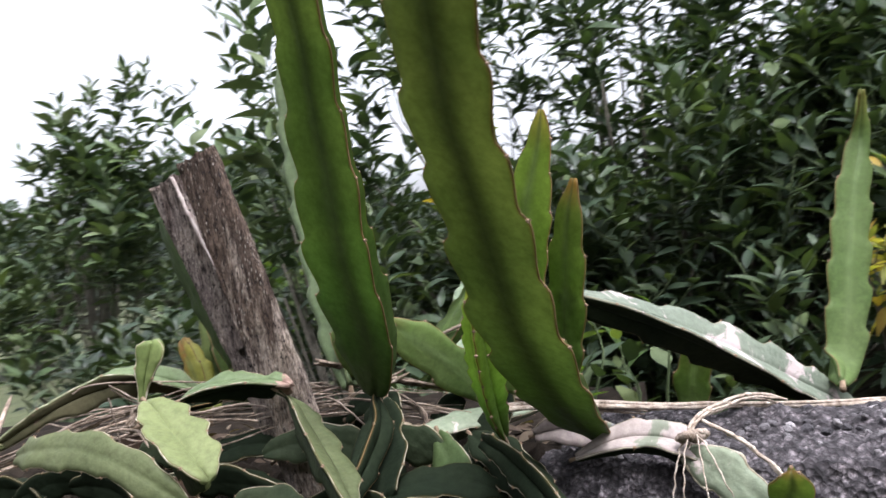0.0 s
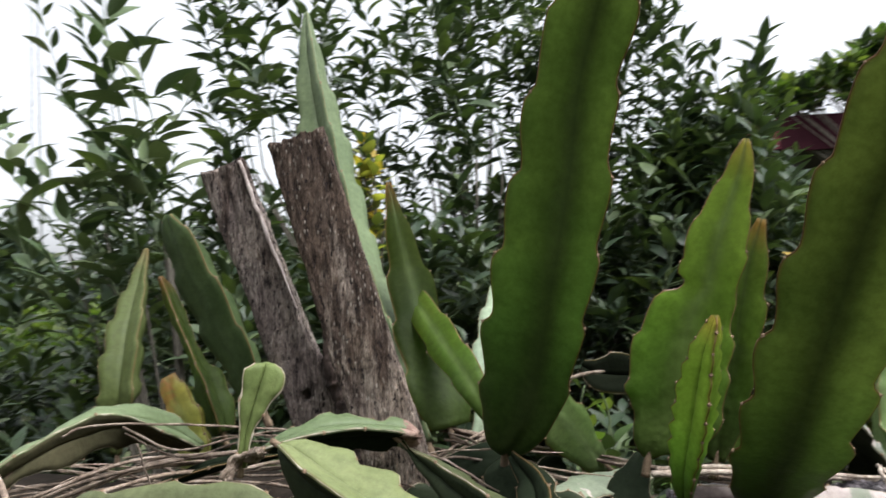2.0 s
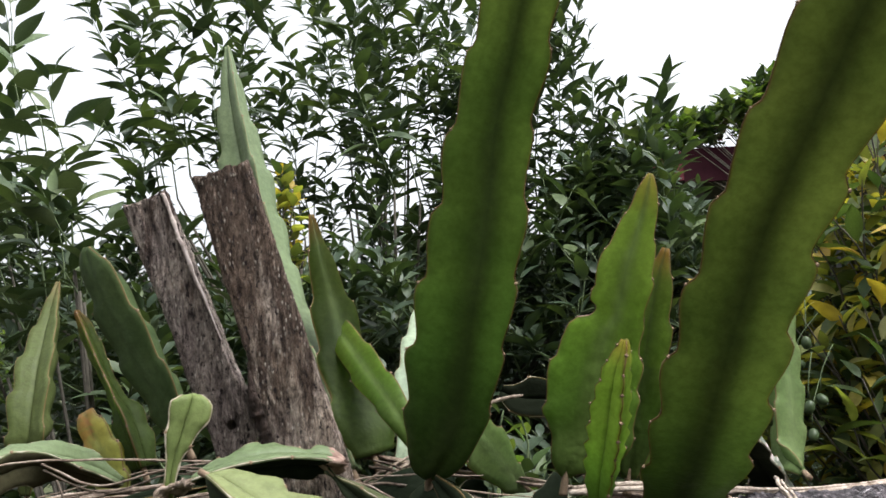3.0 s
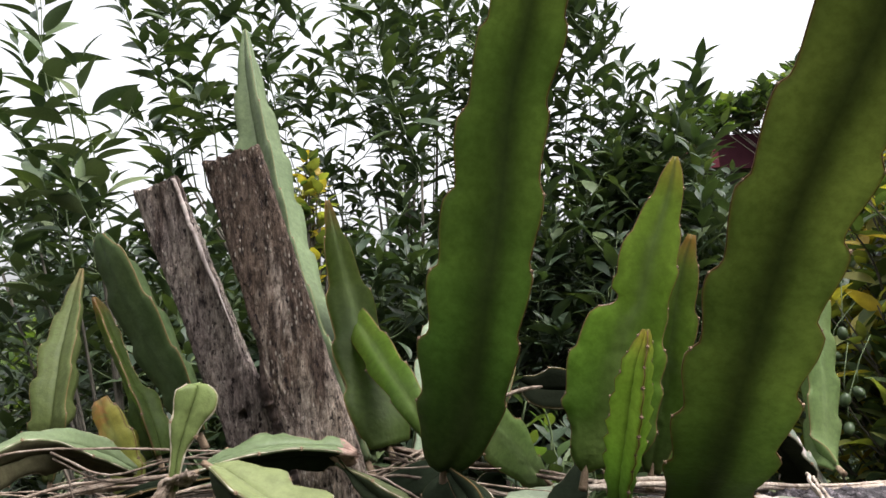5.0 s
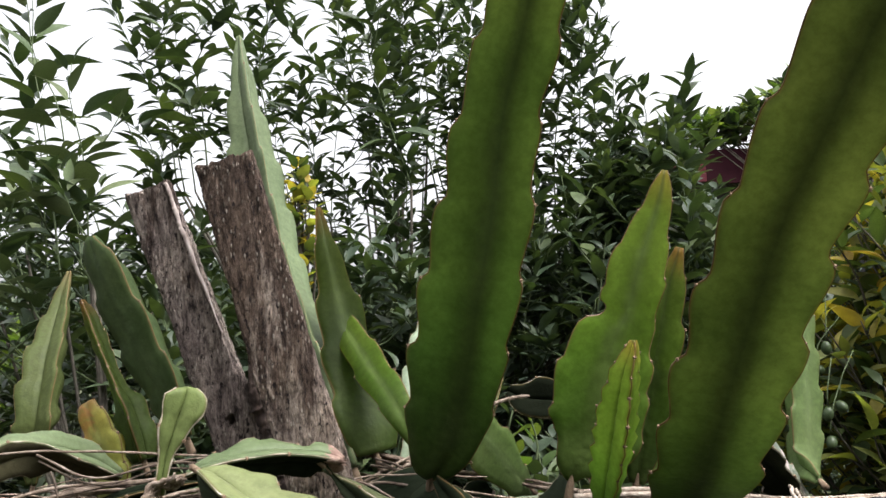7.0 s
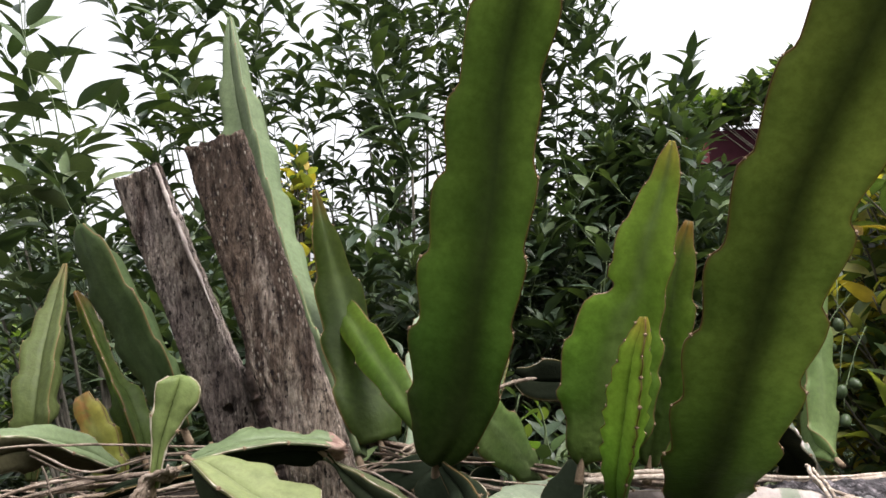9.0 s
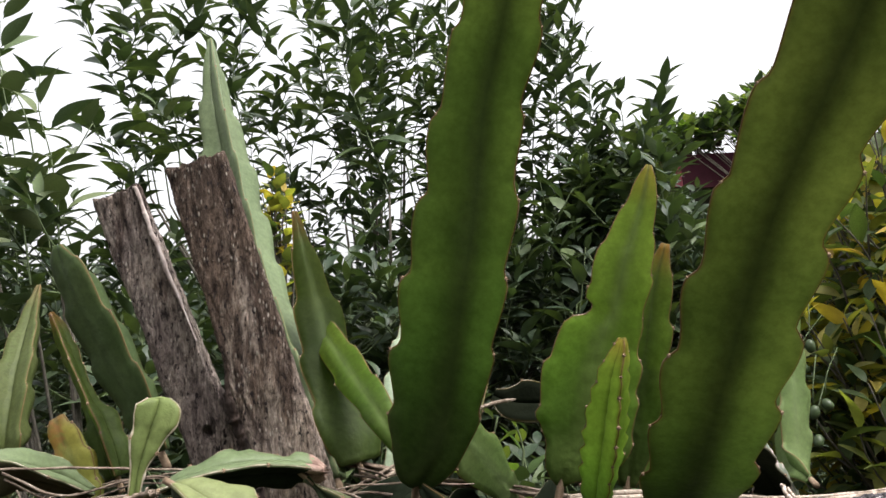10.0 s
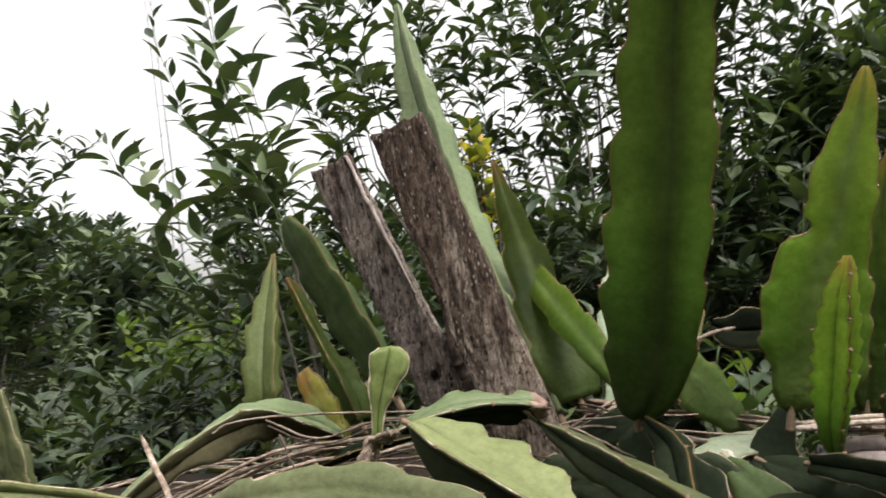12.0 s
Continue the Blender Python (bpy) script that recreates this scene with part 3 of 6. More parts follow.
def leaf_set(path, count, size, rng, start, droop, spread):
    out, turn, at_s = [], rng.uniform(0, 6.28), np.linspace(0, 1, len(path))
    for k in range(count):
        s = min(max(start + (1 - start) * (k + rng.uniform(-0.3, 0.3)) / max(1, count - 1), 0.02), 1)
        at = np.array([np.interp(s, at_s, path[:, j]) for j in range(3)])
        turn += 2.4 + rng.uniform(-0.5, 0.5)
        rise = (0.55 + 0.9 * s * s) * rng.uniform(0.5, 1.5) - droop * (1 - s) * rng.uniform(0, 1.4)
        way = np.array((math.cos(turn) * spread, math.sin(turn) * spread, rise))
        up = (rng.uniform(-0.45, 0.45), rng.uniform(-0.45, 0.45), 1)
        here = size * rng.uniform(0.6, 1.2) * (1 - 0.3 * smooth01(0.85, 1, s))
        out.append(leaf_matrix(at + 0.06 * here * way, way, up, here))
    return out


def guided_shoot(knots, count, size, rng, droop, spread, sides):
    """A shoot that follows the given knots, with one or two side twigs."""
    path, length = spline(knots, 16)
    paths, out = [path], leaf_set(path, count, size, rng, 0.12, droop, spread)
    for k in sorted(rng.sample(range(2, 13), sides)):
        a, d = rng.uniform(0, 6.28), rng.uniform(0.07, 0.14)
        tip = path[k] + d * np.array((math.cos(a) * 0.6, math.sin(a) * 0.6, rng.uniform(0.6, 1.0)))
        small, _ = spline([path[k], (path[k] + tip) / 2 + np.array((0, 0, -0.02)), tip], 6)
        paths.append(small)
        out += leaf_set(small, rng.randint(5, 8), size * 0.9, rng, 0.35, droop, spread)
    return paths, out


def leafy_shoot(base, top, count, size, rng, bend=0.14, start=0.12, droop=0.35, spread=1.0, sides=0):
    """A shoot, its side twigs and the leaves: returns their paths and the leaves' matrices."""
    base, top = np.array(base, float), np.array(top, float)
    length = np.linalg.norm(top - base)
    knots = [base]
    for u in (0.35, 0.7):
        knots.append(base + (top - base) * u + np.array((rng.uniform(-1, 1), rng.uniform(-1, 1), 0)) * bend * length * 0.6)
    path, _ = spline(knots + [top], 12)
    paths, out = [path], leaf_set(path, count, size, rng, start, droop, spread)
    for _ in range(sides):
        k = rng.randint(2, 9)
        a, d = rng.uniform(0, 6.28), length * rng.uniform(0.18, 0.38)
        tip = path[k] + d * np.array((math.cos(a) * 0.75, math.sin(a) * 0.75, rng.uniform(0.3, 0.9)))
        mid = (path[k] + tip) / 2 + np.array((0, 0, -0.12 * d))
        small, _ = spline([path[k], mid, tip], 6)
        paths.append(small)
        out += leaf_set(small, rng.randint(7, 12), size, rng, 0.25, droop, spread)
    return paths, out


# ---- setting ----
def ground_sheet():
    verts, faces, n = [], [], 40
    ring = [-400, -120, -50, -25] + list(np.linspace(-12, 12, n - 8)) + [25, 50, 120, 400]
    for y in ring:
        for x in ring:
            verts.append((x, y, 0.06 * noise.noise(Vector((x * 0.5, y * 0.5, 2))) - 0.03))
    for j in range(n - 1):
        for i in range(n - 1):
            faces.append((j * n + i, j * n + i + 1, (j + 1) * n + i + 1, (j + 1) * n + i))
    ob = mesh_ob("ground", verts, faces, GROUND)
    return tagged(ob, "uneven dark grassy garden ground", "ground", kind="structure")


def rough_block(name, lo, hi, steps, rough, scale, mat, label, category):
    """A block with a lumpy worn surface, open to no side."""
    bm = bmesh.new()
    bmesh.ops.create_cube(bm, size=1)
    bmesh.ops.subdivide_edges(bm, edges=bm.edges[:], cuts=steps, use_grid_fill=True)
    lo, hi = Vector(lo), Vector(hi)
    for v in bm.verts:
        p = Vector([lo[k] + (v.co[k] + 0.5) * (hi[k] - lo[k]) for k in range(3)])
        edge = sum(abs(abs(v.co[k]) - 0.5) < 1e-4 for k in range(3))
        mid = (lo + hi) / 2
        d = (p - mid).normalized()
        p += d * (noise.fractal(p * scale, 1.0, 2.0, 5) * rough - (0.012 if edge > 1 else 0))
        v.co = p
    me = bpy.data.meshes.new(name)
    bm.to_mesh(me)
    bm.free()
    me.materials.append(mat)
    me.polygons.foreach_set("use_smooth", [True] * len(me.polygons))
    return tagged(new(name, me), label, category, kind="structure")


ground_sheet()
def rubble_wall():
    """A crumbling wall of stony concrete, finest where it is seen close by."""
    xs = list(np.linspace(0.13, 0.75, 190)) + list(np.linspace(0.76, 2.2, 60))
    prof = [(0.55, z) for z in np.linspace(0.0, 0.80, 6)] + [(0.55 + 0.04 * u * u, 0.81 + 0.135 * u) for u in np.linspace(0, 1, 36)]
    prof += [(0.592 + 0.15 * u, 0.953 + 0.006 * math.sin(u * 9)) for u in np.linspace(0, 1, 46)] + [(0.745, z) for z in np.linspace(0.94, 0.0, 10)]
    verts, faces, n = [], [], len(prof)
    for x in xs:
        for y, z in prof:
            p = Vector((x, y, z))
            big = noise.fractal(p * 24, 0.9, 2.0, 5)
            cell = noise.voronoi(p * 190)[0][0]
            lump = 0.007 * big + 0.004 * (0.45 - cell) + 0.004 * noise.noise(p * 260)
            out = Vector((0, -0.8 if y < 0.591 else 0.15, 1.0 if z > 0.9 else 0.1)).normalized()
            verts.append(p + out * lump)
    for i in range(len(xs) - 1):
        for j in range(n - 1):
            a = i * n + j
            faces.append((a, a + n, a + n + 1, a + 1))
    faces.append(tuple(range(n)))
    faces.append(tuple(len(verts) - n + j for j in range(n))[::-1])
    ob = mesh_ob("wall_rubble", verts, faces, RUBBLE)
    return tagged(ob, "rough grey rubble concrete garden wall under the cactus", "wall", kind="structure")


WALL = rubble_wall()
# unseen wall added behind the viewpoint to cut off the low sky
rough_block("light_blocking_wall", (-7, -2.2, 0.0), (7, -1.9, 3.0), 12, 0.02, 3, BLOCKER_GREY, "unseen plain wall added to block low sky light", "wall")

def planting_bed():
    """Heaped soil on the wall, sunk at the front so that the gap under the joints stays dark."""
    xs = list(np.linspace(-2.2, -0.62, 20)) + list(np.linspace(-0.6, 0.127, 120))
    prof = [(0.50, 0.0), (0.50, 0.5)] + [(y, 0.85 + 0.085 * smooth01(0.53, 0.66, y)) for y in np.linspace(0.50, 0.82, 60)] + [(0.95, 0.93), (1.15, 0.91), (1.15, 0.0)]
    verts, faces, n = [], [], len(prof)
    for x in xs:
        for y, z in prof:
            q = Vector((x, y, z))
            clod = 0.022 * noise.fractal(q * 26, 0.9, 2.0, 4) if z > 0.6 else 0
            verts.append((x, y, z + clod))
    for i in range(len(xs) - 1):
        for j in range(n - 1):
            a = i * n + j
            faces.append((a, a + n, a + n + 1, a + 1))
    faces += [tuple(range(n)), tuple(len(verts) - n + j for j in range(n))[::-1]]
    return tagged(mesh_ob("wall_bed", verts, faces, SOIL), "dark soil bed on top of the garden wall, shade in its colour", "bed", kind="structure")


planting_bed()


# ---- weathered posts ----
def split_post(label, top, foot, halves, thick, seed, mat, hole=None):
    """A split plank-like timber: flat rough face, squarish edges, broken uneven top."""
    top, foot = np.array(top), np.array(foot)
    axis = (top - foot) / np.linalg.norm(top - foot)
    across = np.cross(np.array((0, 1, 0.0)), axis)
    across /= np.linalg.norm(across)
    deep = np.cross(axis, across)
    n, rows = 110, 330
    verts, faces = [], []
    section = []
    for j in range(n):
        a = 2 * math.pi * (j + 0.5) / n
        x, y = math.cos(a), math.sin(a)
        section.append((math.copysign(abs(x) ** 0.55, x), math.copysign(abs(y) ** 0.30, y)))
    for k in range(rows):
        s = k / (rows - 1)
        c = foot + (top - foot) * s
        half = halves[0] + (halves[1] - halves[0]) * s
        for x, y in section:
            p0 = (half * x, thick * y)
            g = noise.fractal(Vector((x * 1.6 + seed, y * 0.7, s * 7)), 1.0, 2.0, 4)
            fibre = noise.fractal(Vector((p0[0] * 330 + seed, p0[1] * 330, s * 16)), 0.8, 2.1, 3)
            crack = max(0, noise.noise(Vector((p0[0] * 95 + seed, 3.1 + p0[1] * 60, s * 3.2))) - 0.1) ** 2
            rough = noise.noise(Vector((p0[0] * 700, p0[1] * 700, s * 170 + seed)))
            out = 0.0009 * g + 0.0006 * fibre - 0.006 * crack + 0.0004 * rough
            p = c + across * (half * x + 1.6 * out * x) + deep * (thick * y + out * y)
            if hole:
                gap = math.hypot((p[0] - hole[0]) / 0.0026, (p[2] - hole[2]) / 0.0048)
                if gap < 1 and p[1] < c[1]:
                    p = p + np.array((0, 0.012 * (1 - gap ** 4), 0))
            if k > rows - 9:
                p = p + axis * (0.004 * noise.fractal(Vector((x * 2.2, y * 2, seed)), 1.0, 2.0, 3)) * (k - rows + 9) / 8
            verts.append(p)
    for k in range(rows - 1):
        for j in range(n):
            i, i2 = k * n + j, k * n + (j + 1) % n
            faces.append((i, i2, i2 + n, i + n))
    rim = len(verts) - n
    for depth, shrink in ((0.0006, 0.93), (-0.001, 0.6), (0.0008, 0.25)):
        for j in range(n):
            v = verts[rim + j]
            verts.append(top + (v - top) * shrink + axis * (depth + 0.0022 * noise.noise(Vector((j * 0.7, shrink * 5, seed)))))
    for q in range(3):
        o = rim + q * n
        for j in range(n):
            faces.append((o + j, o + (j + 1) % n, o + n + (j + 1) % n, o + n + j))
    faces.append(tuple(rim + 3 * n + j for j in range(n)))
    faces.append(tuple(range(n))[::-1])
    me = bpy.data.meshes.new("timber_post")
    me.from_pydata([tuple(v - foot) for v in verts], [], faces)
    me.materials.append(mat)
    me.polygons.foreach_set("use_smooth", [True] * len(me.polygons))
    bm = bmesh.new()
    bm.from_mesh(me)
    bmesh.ops.recalc_face_normals(bm, faces=bm.faces[:])
    bm.to_mesh(me)
    bm.free()
    ob = new("timber_post", me)
    ob.location = foot
    return tagged(ob, label, "post", group="broken posts")


grey_post = split_post("weathered grey split timber post with a rough broken top", (-0.2095, 0.606, 1.239), (-0.089, 0.641, 0.86), (0.0208, 0.0178), 0.0068, 1.7, TIMBER_GREY, (-0.155, 0.616, 1.064))
def rotten_splinter(post):
    """A dark decayed strip that has come loose along the inner edge of the post."""
    path, _ = spline([(-0.1395, 0.618, 1.112), (-0.135, 0.617, 1.085), (-0.127, 0.617, 1.055), (-0.112, 0.619, 0.99)], 60)
    for k in range(60):
        q = Vector((k * 0.31, 2.2, 7.7))
        path[k] += 0.0012 * np.array((noise.noise(q), noise.noise(q + Vector((5, 0, 0))), 0))
    v, f = tube(path - np.array(post.location), [0.0012 + 0.0052 * smooth01(0, 14, k) * (1 + 0.5 * noise.noise(Vector((k * 0.55, 8.8, 0)))) for k in range(60)], 12)
    mesh_ob("splinter", v, f, ROTTEN, post, "dark brown decayed wood splinter")


def lit_edge_strip(post, top, foot, half, front):
    """A pale strip along one arris of the post, standing in for its sunlit side face."""
    top, foot = np.array(top), np.array(foot)
    axis = (top - foot) / np.linalg.norm(top - foot)
    across = np.cross(np.array((0, 1, 0.0)), axis)
    verts, faces, rows = [], [], 120
    for k in range(rows):
        s = 0.70 + 0.298 * k / (rows - 1)
        wide = 0.0016 * smooth01(0.70, 0.86, s) * (1 + 0.45 * noise.noise(Vector((s * 60, 1.1, 4.4)))) + 0.0003
        at = foot + (top - foot) * s + across * (half * (0.90 + 0.05 * noise.noise(Vector((s * 30, 6.1, 0)))) - wide) + np.array((0, -front, 0))
        lift = 0.0020 * (1 + 0.5 * noise.noise(Vector((s * 140, 3.0, 0))))
        verts += [at - across * wide + np.array((0, 0.002, 0)), at - across * wide * 0.6 + np.array((0, -lift, 0)), at + across * wide * 0.5 + np.array((0, -lift * 0.8, 0)), at + across * wide + np.array((0, 0.0025, 0))]
    for k in range(rows - 1):
        for j in range(4):
            i, i2 = k * 4 + j, k * 4 + (j + 1) % 4
            faces.append((i, i2, i2 + 4, i + 4))
    faces += [(3, 2, 1, 0), tuple(rows * 4 - 4 + j for j in range(4))]
    mesh_ob("lit_edge_strip", np.array(verts) - np.array(post.location), faces, LIT_EDGE, post, "pale pinkish strip standing in for the lit side face")


# pale colour that imitates light on the post's side face
LIT_EDGE = plain_noise("pale_lit_edge", [(0.32, (0.20, 0.155, 0.14)), (0.5, (0.38, 0.315, 0.29)), (0.7, (0.54, 0.47, 0.435))], 170, 0.9, 0.7, 0.003, (1, 1, 0.25))
lit_edge_strip(grey_post, (-0.2095, 0.606, 1.239), (-0.089, 0.641, 0.86), 0.0185, 0.0068)
ROTTEN = plain_noise("rotten_wood", [(0.32, (0.012, 0.009, 0.008)), (0.5, (0.045, 0.032, 0.027)), (0.7, (0.13, 0.092, 0.075))], 210, 0.95, 0.9, 0.005, (1, 1, 0.3))
rotten_splinter(grey_post)
split_post("taller weathered brown grey split timber post leaning sideways", (-0.1455, 0.578, 1.252), (-0.0417, 0.586, 0.86), (0.0248, 0.0205), 0.0068, 6.3, TIMBER)


# ---- stones in the rubble ----
def rubble_stones(wall):
    rng = random.Random(77)
    shapes = []
    for k in range(6):
        bm = bmesh.new()
        bmesh.ops.create_icosphere(bm, subdivisions=1, radius=1)
        for v in bm.verts:
            v.co *= 1 + 0.45 * noise.noise(v.co * 1.3 + Vector((k * 5, 0, 0)))
            v.co.z *= 0.62
        me = bpy.data.meshes.new("stone")
        bm.to_mesh(me)
        bm.free()
        me.materials.append(STONE)
        shapes.append(me)
    for k in range(290):
        front = k % 4 == 0
        x = rng.uniform(0.15, 0.72)
        y, z = (0.568 + rng.uniform(0, 0.01), rng.uniform(0.86, 0.935)) if front else (rng.uniform(0.6, 0.735), 0.957)
        p = Vector((x, y, z))
        lump = 0.007 * noise.fractal(p * 24, 0.9, 2.0, 5)
        ob = new("stone", shapes[k % 6])
        ob.parent = wall
        size = 0.0022 + 0.006 * rng.random() ** 2.2
        ob.matrix_local = Matrix.LocRotScale(p + Vector((0, -0.8, 0.3) if front else (0, 0, 1)) * lump, Euler((rng.uniform(-0.5, 0.5) + (1.4 if front else 0), rng.uniform(-0.5, 0.5), rng.uniform(0, 6))), Vector((size, size * rng.uniform(0.6, 1), size)))


# ---- cactus joints on the wall ----
cactus_stem("tall flat dark green cactus stem with scalloped edges, growing upright",
            [(-0.008, 0.601, 1.018, 0.0037), (-0.007, 0.597, 1.024, 0.0130), (-0.002, 0.589, 1.036, 0.0208), (0.004, 0.577, 1.052, 0.0264), (0.011, 0.560, 1.082, 0.0327), (0.021, 0.527, 1.131, 0.0336), (0.028, 0.510, 1.162, 0.0324), (0.037, 0.494, 1.202, 0.0302), (0.045, 0.476, 1.247, 0.0267), (0.058, 0.452, 1.290, 0.0247), (0.073, 0.412, 1.349, 0.0212), (0.081, 0.392, 1.377, 0.0145), (0.083, 0.386, 1.385, 0.0023)],
            (0.16, 0.98, 0.0), 100, 0.050, 0.14, STEM_STEM, anchors=(0.010, 0.159, 0.170), bias=0.34, rim=1.6)
cactus_stem("broad dark green cactus stem with brown horny edges, leaning forward",
            [(0.174, 0.624, 0.966, 0.0050), (0.175, 0.617, 0.974, 0.0160), (0.172, 0.588, 0.992, 0.0264), (0.170, 0.534, 1.030, 0.0350), (0.170, 0.479, 1.084, 0.0351), (0.174, 0.445, 1.127, 0.0339), (0.179, 0.409, 1.171, 0.0314), (0.186, 0.370, 1.209, 0.0305), (0.196, 0.340, 1.246, 0.0290), (0.206, 0.310, 1.281, 0.0240), (0.213, 0.292, 1.302, 0.0140), (0.214, 0.288, 1.306, 0.0013)],
            (0.25, 0.95, 0.3), 100, 0.053, 0.17, STEM_BROAD, anchors=(0.010, 0.254, 0.226), rim=1.6)
cactus_stem("bright green cactus stem with a bitten edge and reddish tip",
            [(0.096, 0.619, 1.008, 0.0030), (0.099, 0.618, 1.018, 0.0150), (0.110, 0.617, 1.031, 0.0290), (0.117, 0.615, 1.047, 0.0355), (0.120, 0.612, 1.069, 0.0365), (0.126, 0.610, 1.092, 0.0345), (0.133, 0.608, 1.112, 0.0295), (0.142, 0.606, 1.127, 0.0235), (0.147, 0.604, 1.142, 0.0222), (0.151, 0.602, 1.158, 0.0225), (0.157, 0.600, 1.175, 0.0192), (0.163, 0.598, 1.191, 0.0150), (0.169, 0.596, 1.207, 0.0108), (0.173, 0.594, 1.221, 0.0078), (0.176, 0.592, 1.234, 0.0018)],
            (0.15, 0.98, 0), 98, 0.030, 0.10, STEM_VIVID, bite=(0.128, 0.011, 0.34), anchors=(0.010, 0.147, 0.012), rim=1.4)
cactus_stem("young three-ribbed green cactus shoot with orange areole ribs",
            [(0.112, 0.578, 0.983, 0.0040), (0.112, 0.565, 1.008, 0.0123), (0.116, 0.546, 1.044, 0.0172), (0.119, 0.536, 1.069, 0.0151), (0.122, 0.528, 1.091, 0.0109), (0.125, 0.523, 1.103, 0.0062), (0.126, 0.520, 1.111, 0.0025)],
            (0.12, -1, 0), 112, 0.0145, 0.20, STEM_VIVID)
cactus_stem("short green cactus shoot with a brown tip beside a larger stem",
            [(0.150, 0.640, 1.000, 0.0060), (0.158, 0.636, 1.040, 0.0190), (0.168, 0.628, 1.090, 0.0200), (0.178, 0.620, 1.140, 0.0150), (0.189, 0.613, 1.178, 0.0030)],
            (0.3, 0.95, 0), 103, 0.040, 0.20, STEM_BRIGHT)
cactus_stem("tapering olive green cactus stem behind the wooden posts",
            [(-0.052, 0.674, 1.028, 0.0183), (-0.060, 0.682, 1.055, 0.0289), (-0.074, 0.707, 1.101, 0.0282), (-0.085, 0.724, 1.151, 0.0221), (-0.094, 0.727, 1.202, 0.0112), (-0.100, 0.731, 1.241, 0.0020)],
            (-0.5, 0.85, 0), 100, 0.050, 0.20, STEM_OLIVE)
cactus_stem("light green trough-shaped cactus stem leaning outward",
            [(-0.015, 0.612, 1.037, 0.0042), (-0.028, 0.620, 1.065, 0.0119), (-0.053, 0.667, 1.098, 0.0151), (-0.077, 0.719, 1.131, 0.0114), (-0.091, 0.739, 1.154, 0.0020)],
            (0.25, 0.9, -0.3), 98, 0.050, 0.14, STEM_VIVID)
cactus_stem("tall pale green cactus stem with a central ridge",
            [(-0.069, 0.663, 1.018, 0.0086), (-0.097, 0.704, 1.077, 0.0262), (-0.140, 0.761, 1.187, 0.0291), (-0.170, 0.800, 1.304, 0.0274), (-0.183, 0.815, 1.376, 0.0173), (-0.190, 0.828, 1.442, 0.0027)],
            (0.42, -0.906, 0), 108, 0.055, 0.20, STEM_PALE, twist=0, rim=0.4)
cactus_stem("dull dark green cactus stem with rust coloured scars",
            [(-0.202, 0.663, 1.049, 0.0090), (-0.219, 0.666, 1.088, 0.0209), (-0.249, 0.674, 1.144, 0.0246), (-0.270, 0.677, 1.187, 0.0206), (-0.281, 0.680, 1.208, 0.0123), (-0.283, 0.679, 1.217, 0.0038)],
            (0.55, 0.83, 0), 100, 0.050, 0.20, STEM_DULL)
cactus_stem("pale green ridged cactus shoot with reddish edges",
            [(-0.477, 0.980, 0.970, 0.0066), (-0.472, 0.976, 1.009, 0.0198), (-0.466, 0.972, 1.048, 0.0304), (-0.471, 1.005, 1.113, 0.0289), (-0.478, 1.050, 1.169, 0.0181), (-0.480, 1.084, 1.228, 0.0030)],
            (0.75, -0.59, 0.3), 112, 0.050, 0.20, STEM_LIME)
cactus_stem("thin olive cactus shoot with a widened lower joint",
            [(-0.255, 0.719, 1.026, 0.0107), (-0.262, 0.722, 1.048, 0.0167), (-0.272, 0.729, 1.071, 0.0164), (-0.283, 0.738, 1.086, 0.0086), (-0.296, 0.752, 1.104, 0.0067), (-0.318, 0.779, 1.133, 0.0086), (-0.332, 0.792, 1.156, 0.0071), (-0.341, 0.796, 1.171, 0.0022)],
            (0.2, -0.95, 0), 110, 0.030, 0.20, STEM_OLIVE)
cactus_stem("short yellowing cactus stem with a scorched orange tip",
            [(-0.268, 0.693, 0.995, 0.0150), (-0.271, 0.694, 1.015, 0.0200), (-0.276, 0.695, 1.038, 0.0205), (-0.284, 0.696, 1.057, 0.0178), (-0.290, 0.697, 1.069, 0.0140), (-0.294, 0.698, 1.079, 0.0085)],
            (0.4, 0.9, 0), 100, 0.024, 0.22, STEM_YELLOW)
cactus_stem("small light green cactus shoot with a dried pale rim",
            [(-0.165, 0.489, 1.036, 0.0036), (-0.162, 0.491, 1.056, 0.0046), (-0.159, 0.493, 1.067, 0.0088), (-0.156, 0.495, 1.077, 0.0131), (-0.153, 0.497, 1.086, 0.0152), (-0.1515, 0.498, 1.092, 0.0140), (-0.151, 0.498, 1.0965, 0.0070)],
            (0.96, -0.29, 0), 115, 0.030, 0.12, STEM_SPROUT, dry=True, rim=1.8, twist=0)
cactus_stem("broken cactus joint lying flat with a brown torn end",
            [(-0.163, 0.535, 1.039, 0.0029), (-0.148, 0.539, 1.043, 0.0095), (-0.127, 0.543, 1.046, 0.0140), (-0.103, 0.553, 1.046, 0.0161), (-0.083, 0.558, 1.043, 0.0129), (-0.074, 0.559, 1.041, 0.0091)],
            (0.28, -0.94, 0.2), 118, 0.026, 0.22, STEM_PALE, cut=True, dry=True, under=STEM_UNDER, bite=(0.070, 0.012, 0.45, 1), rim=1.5)
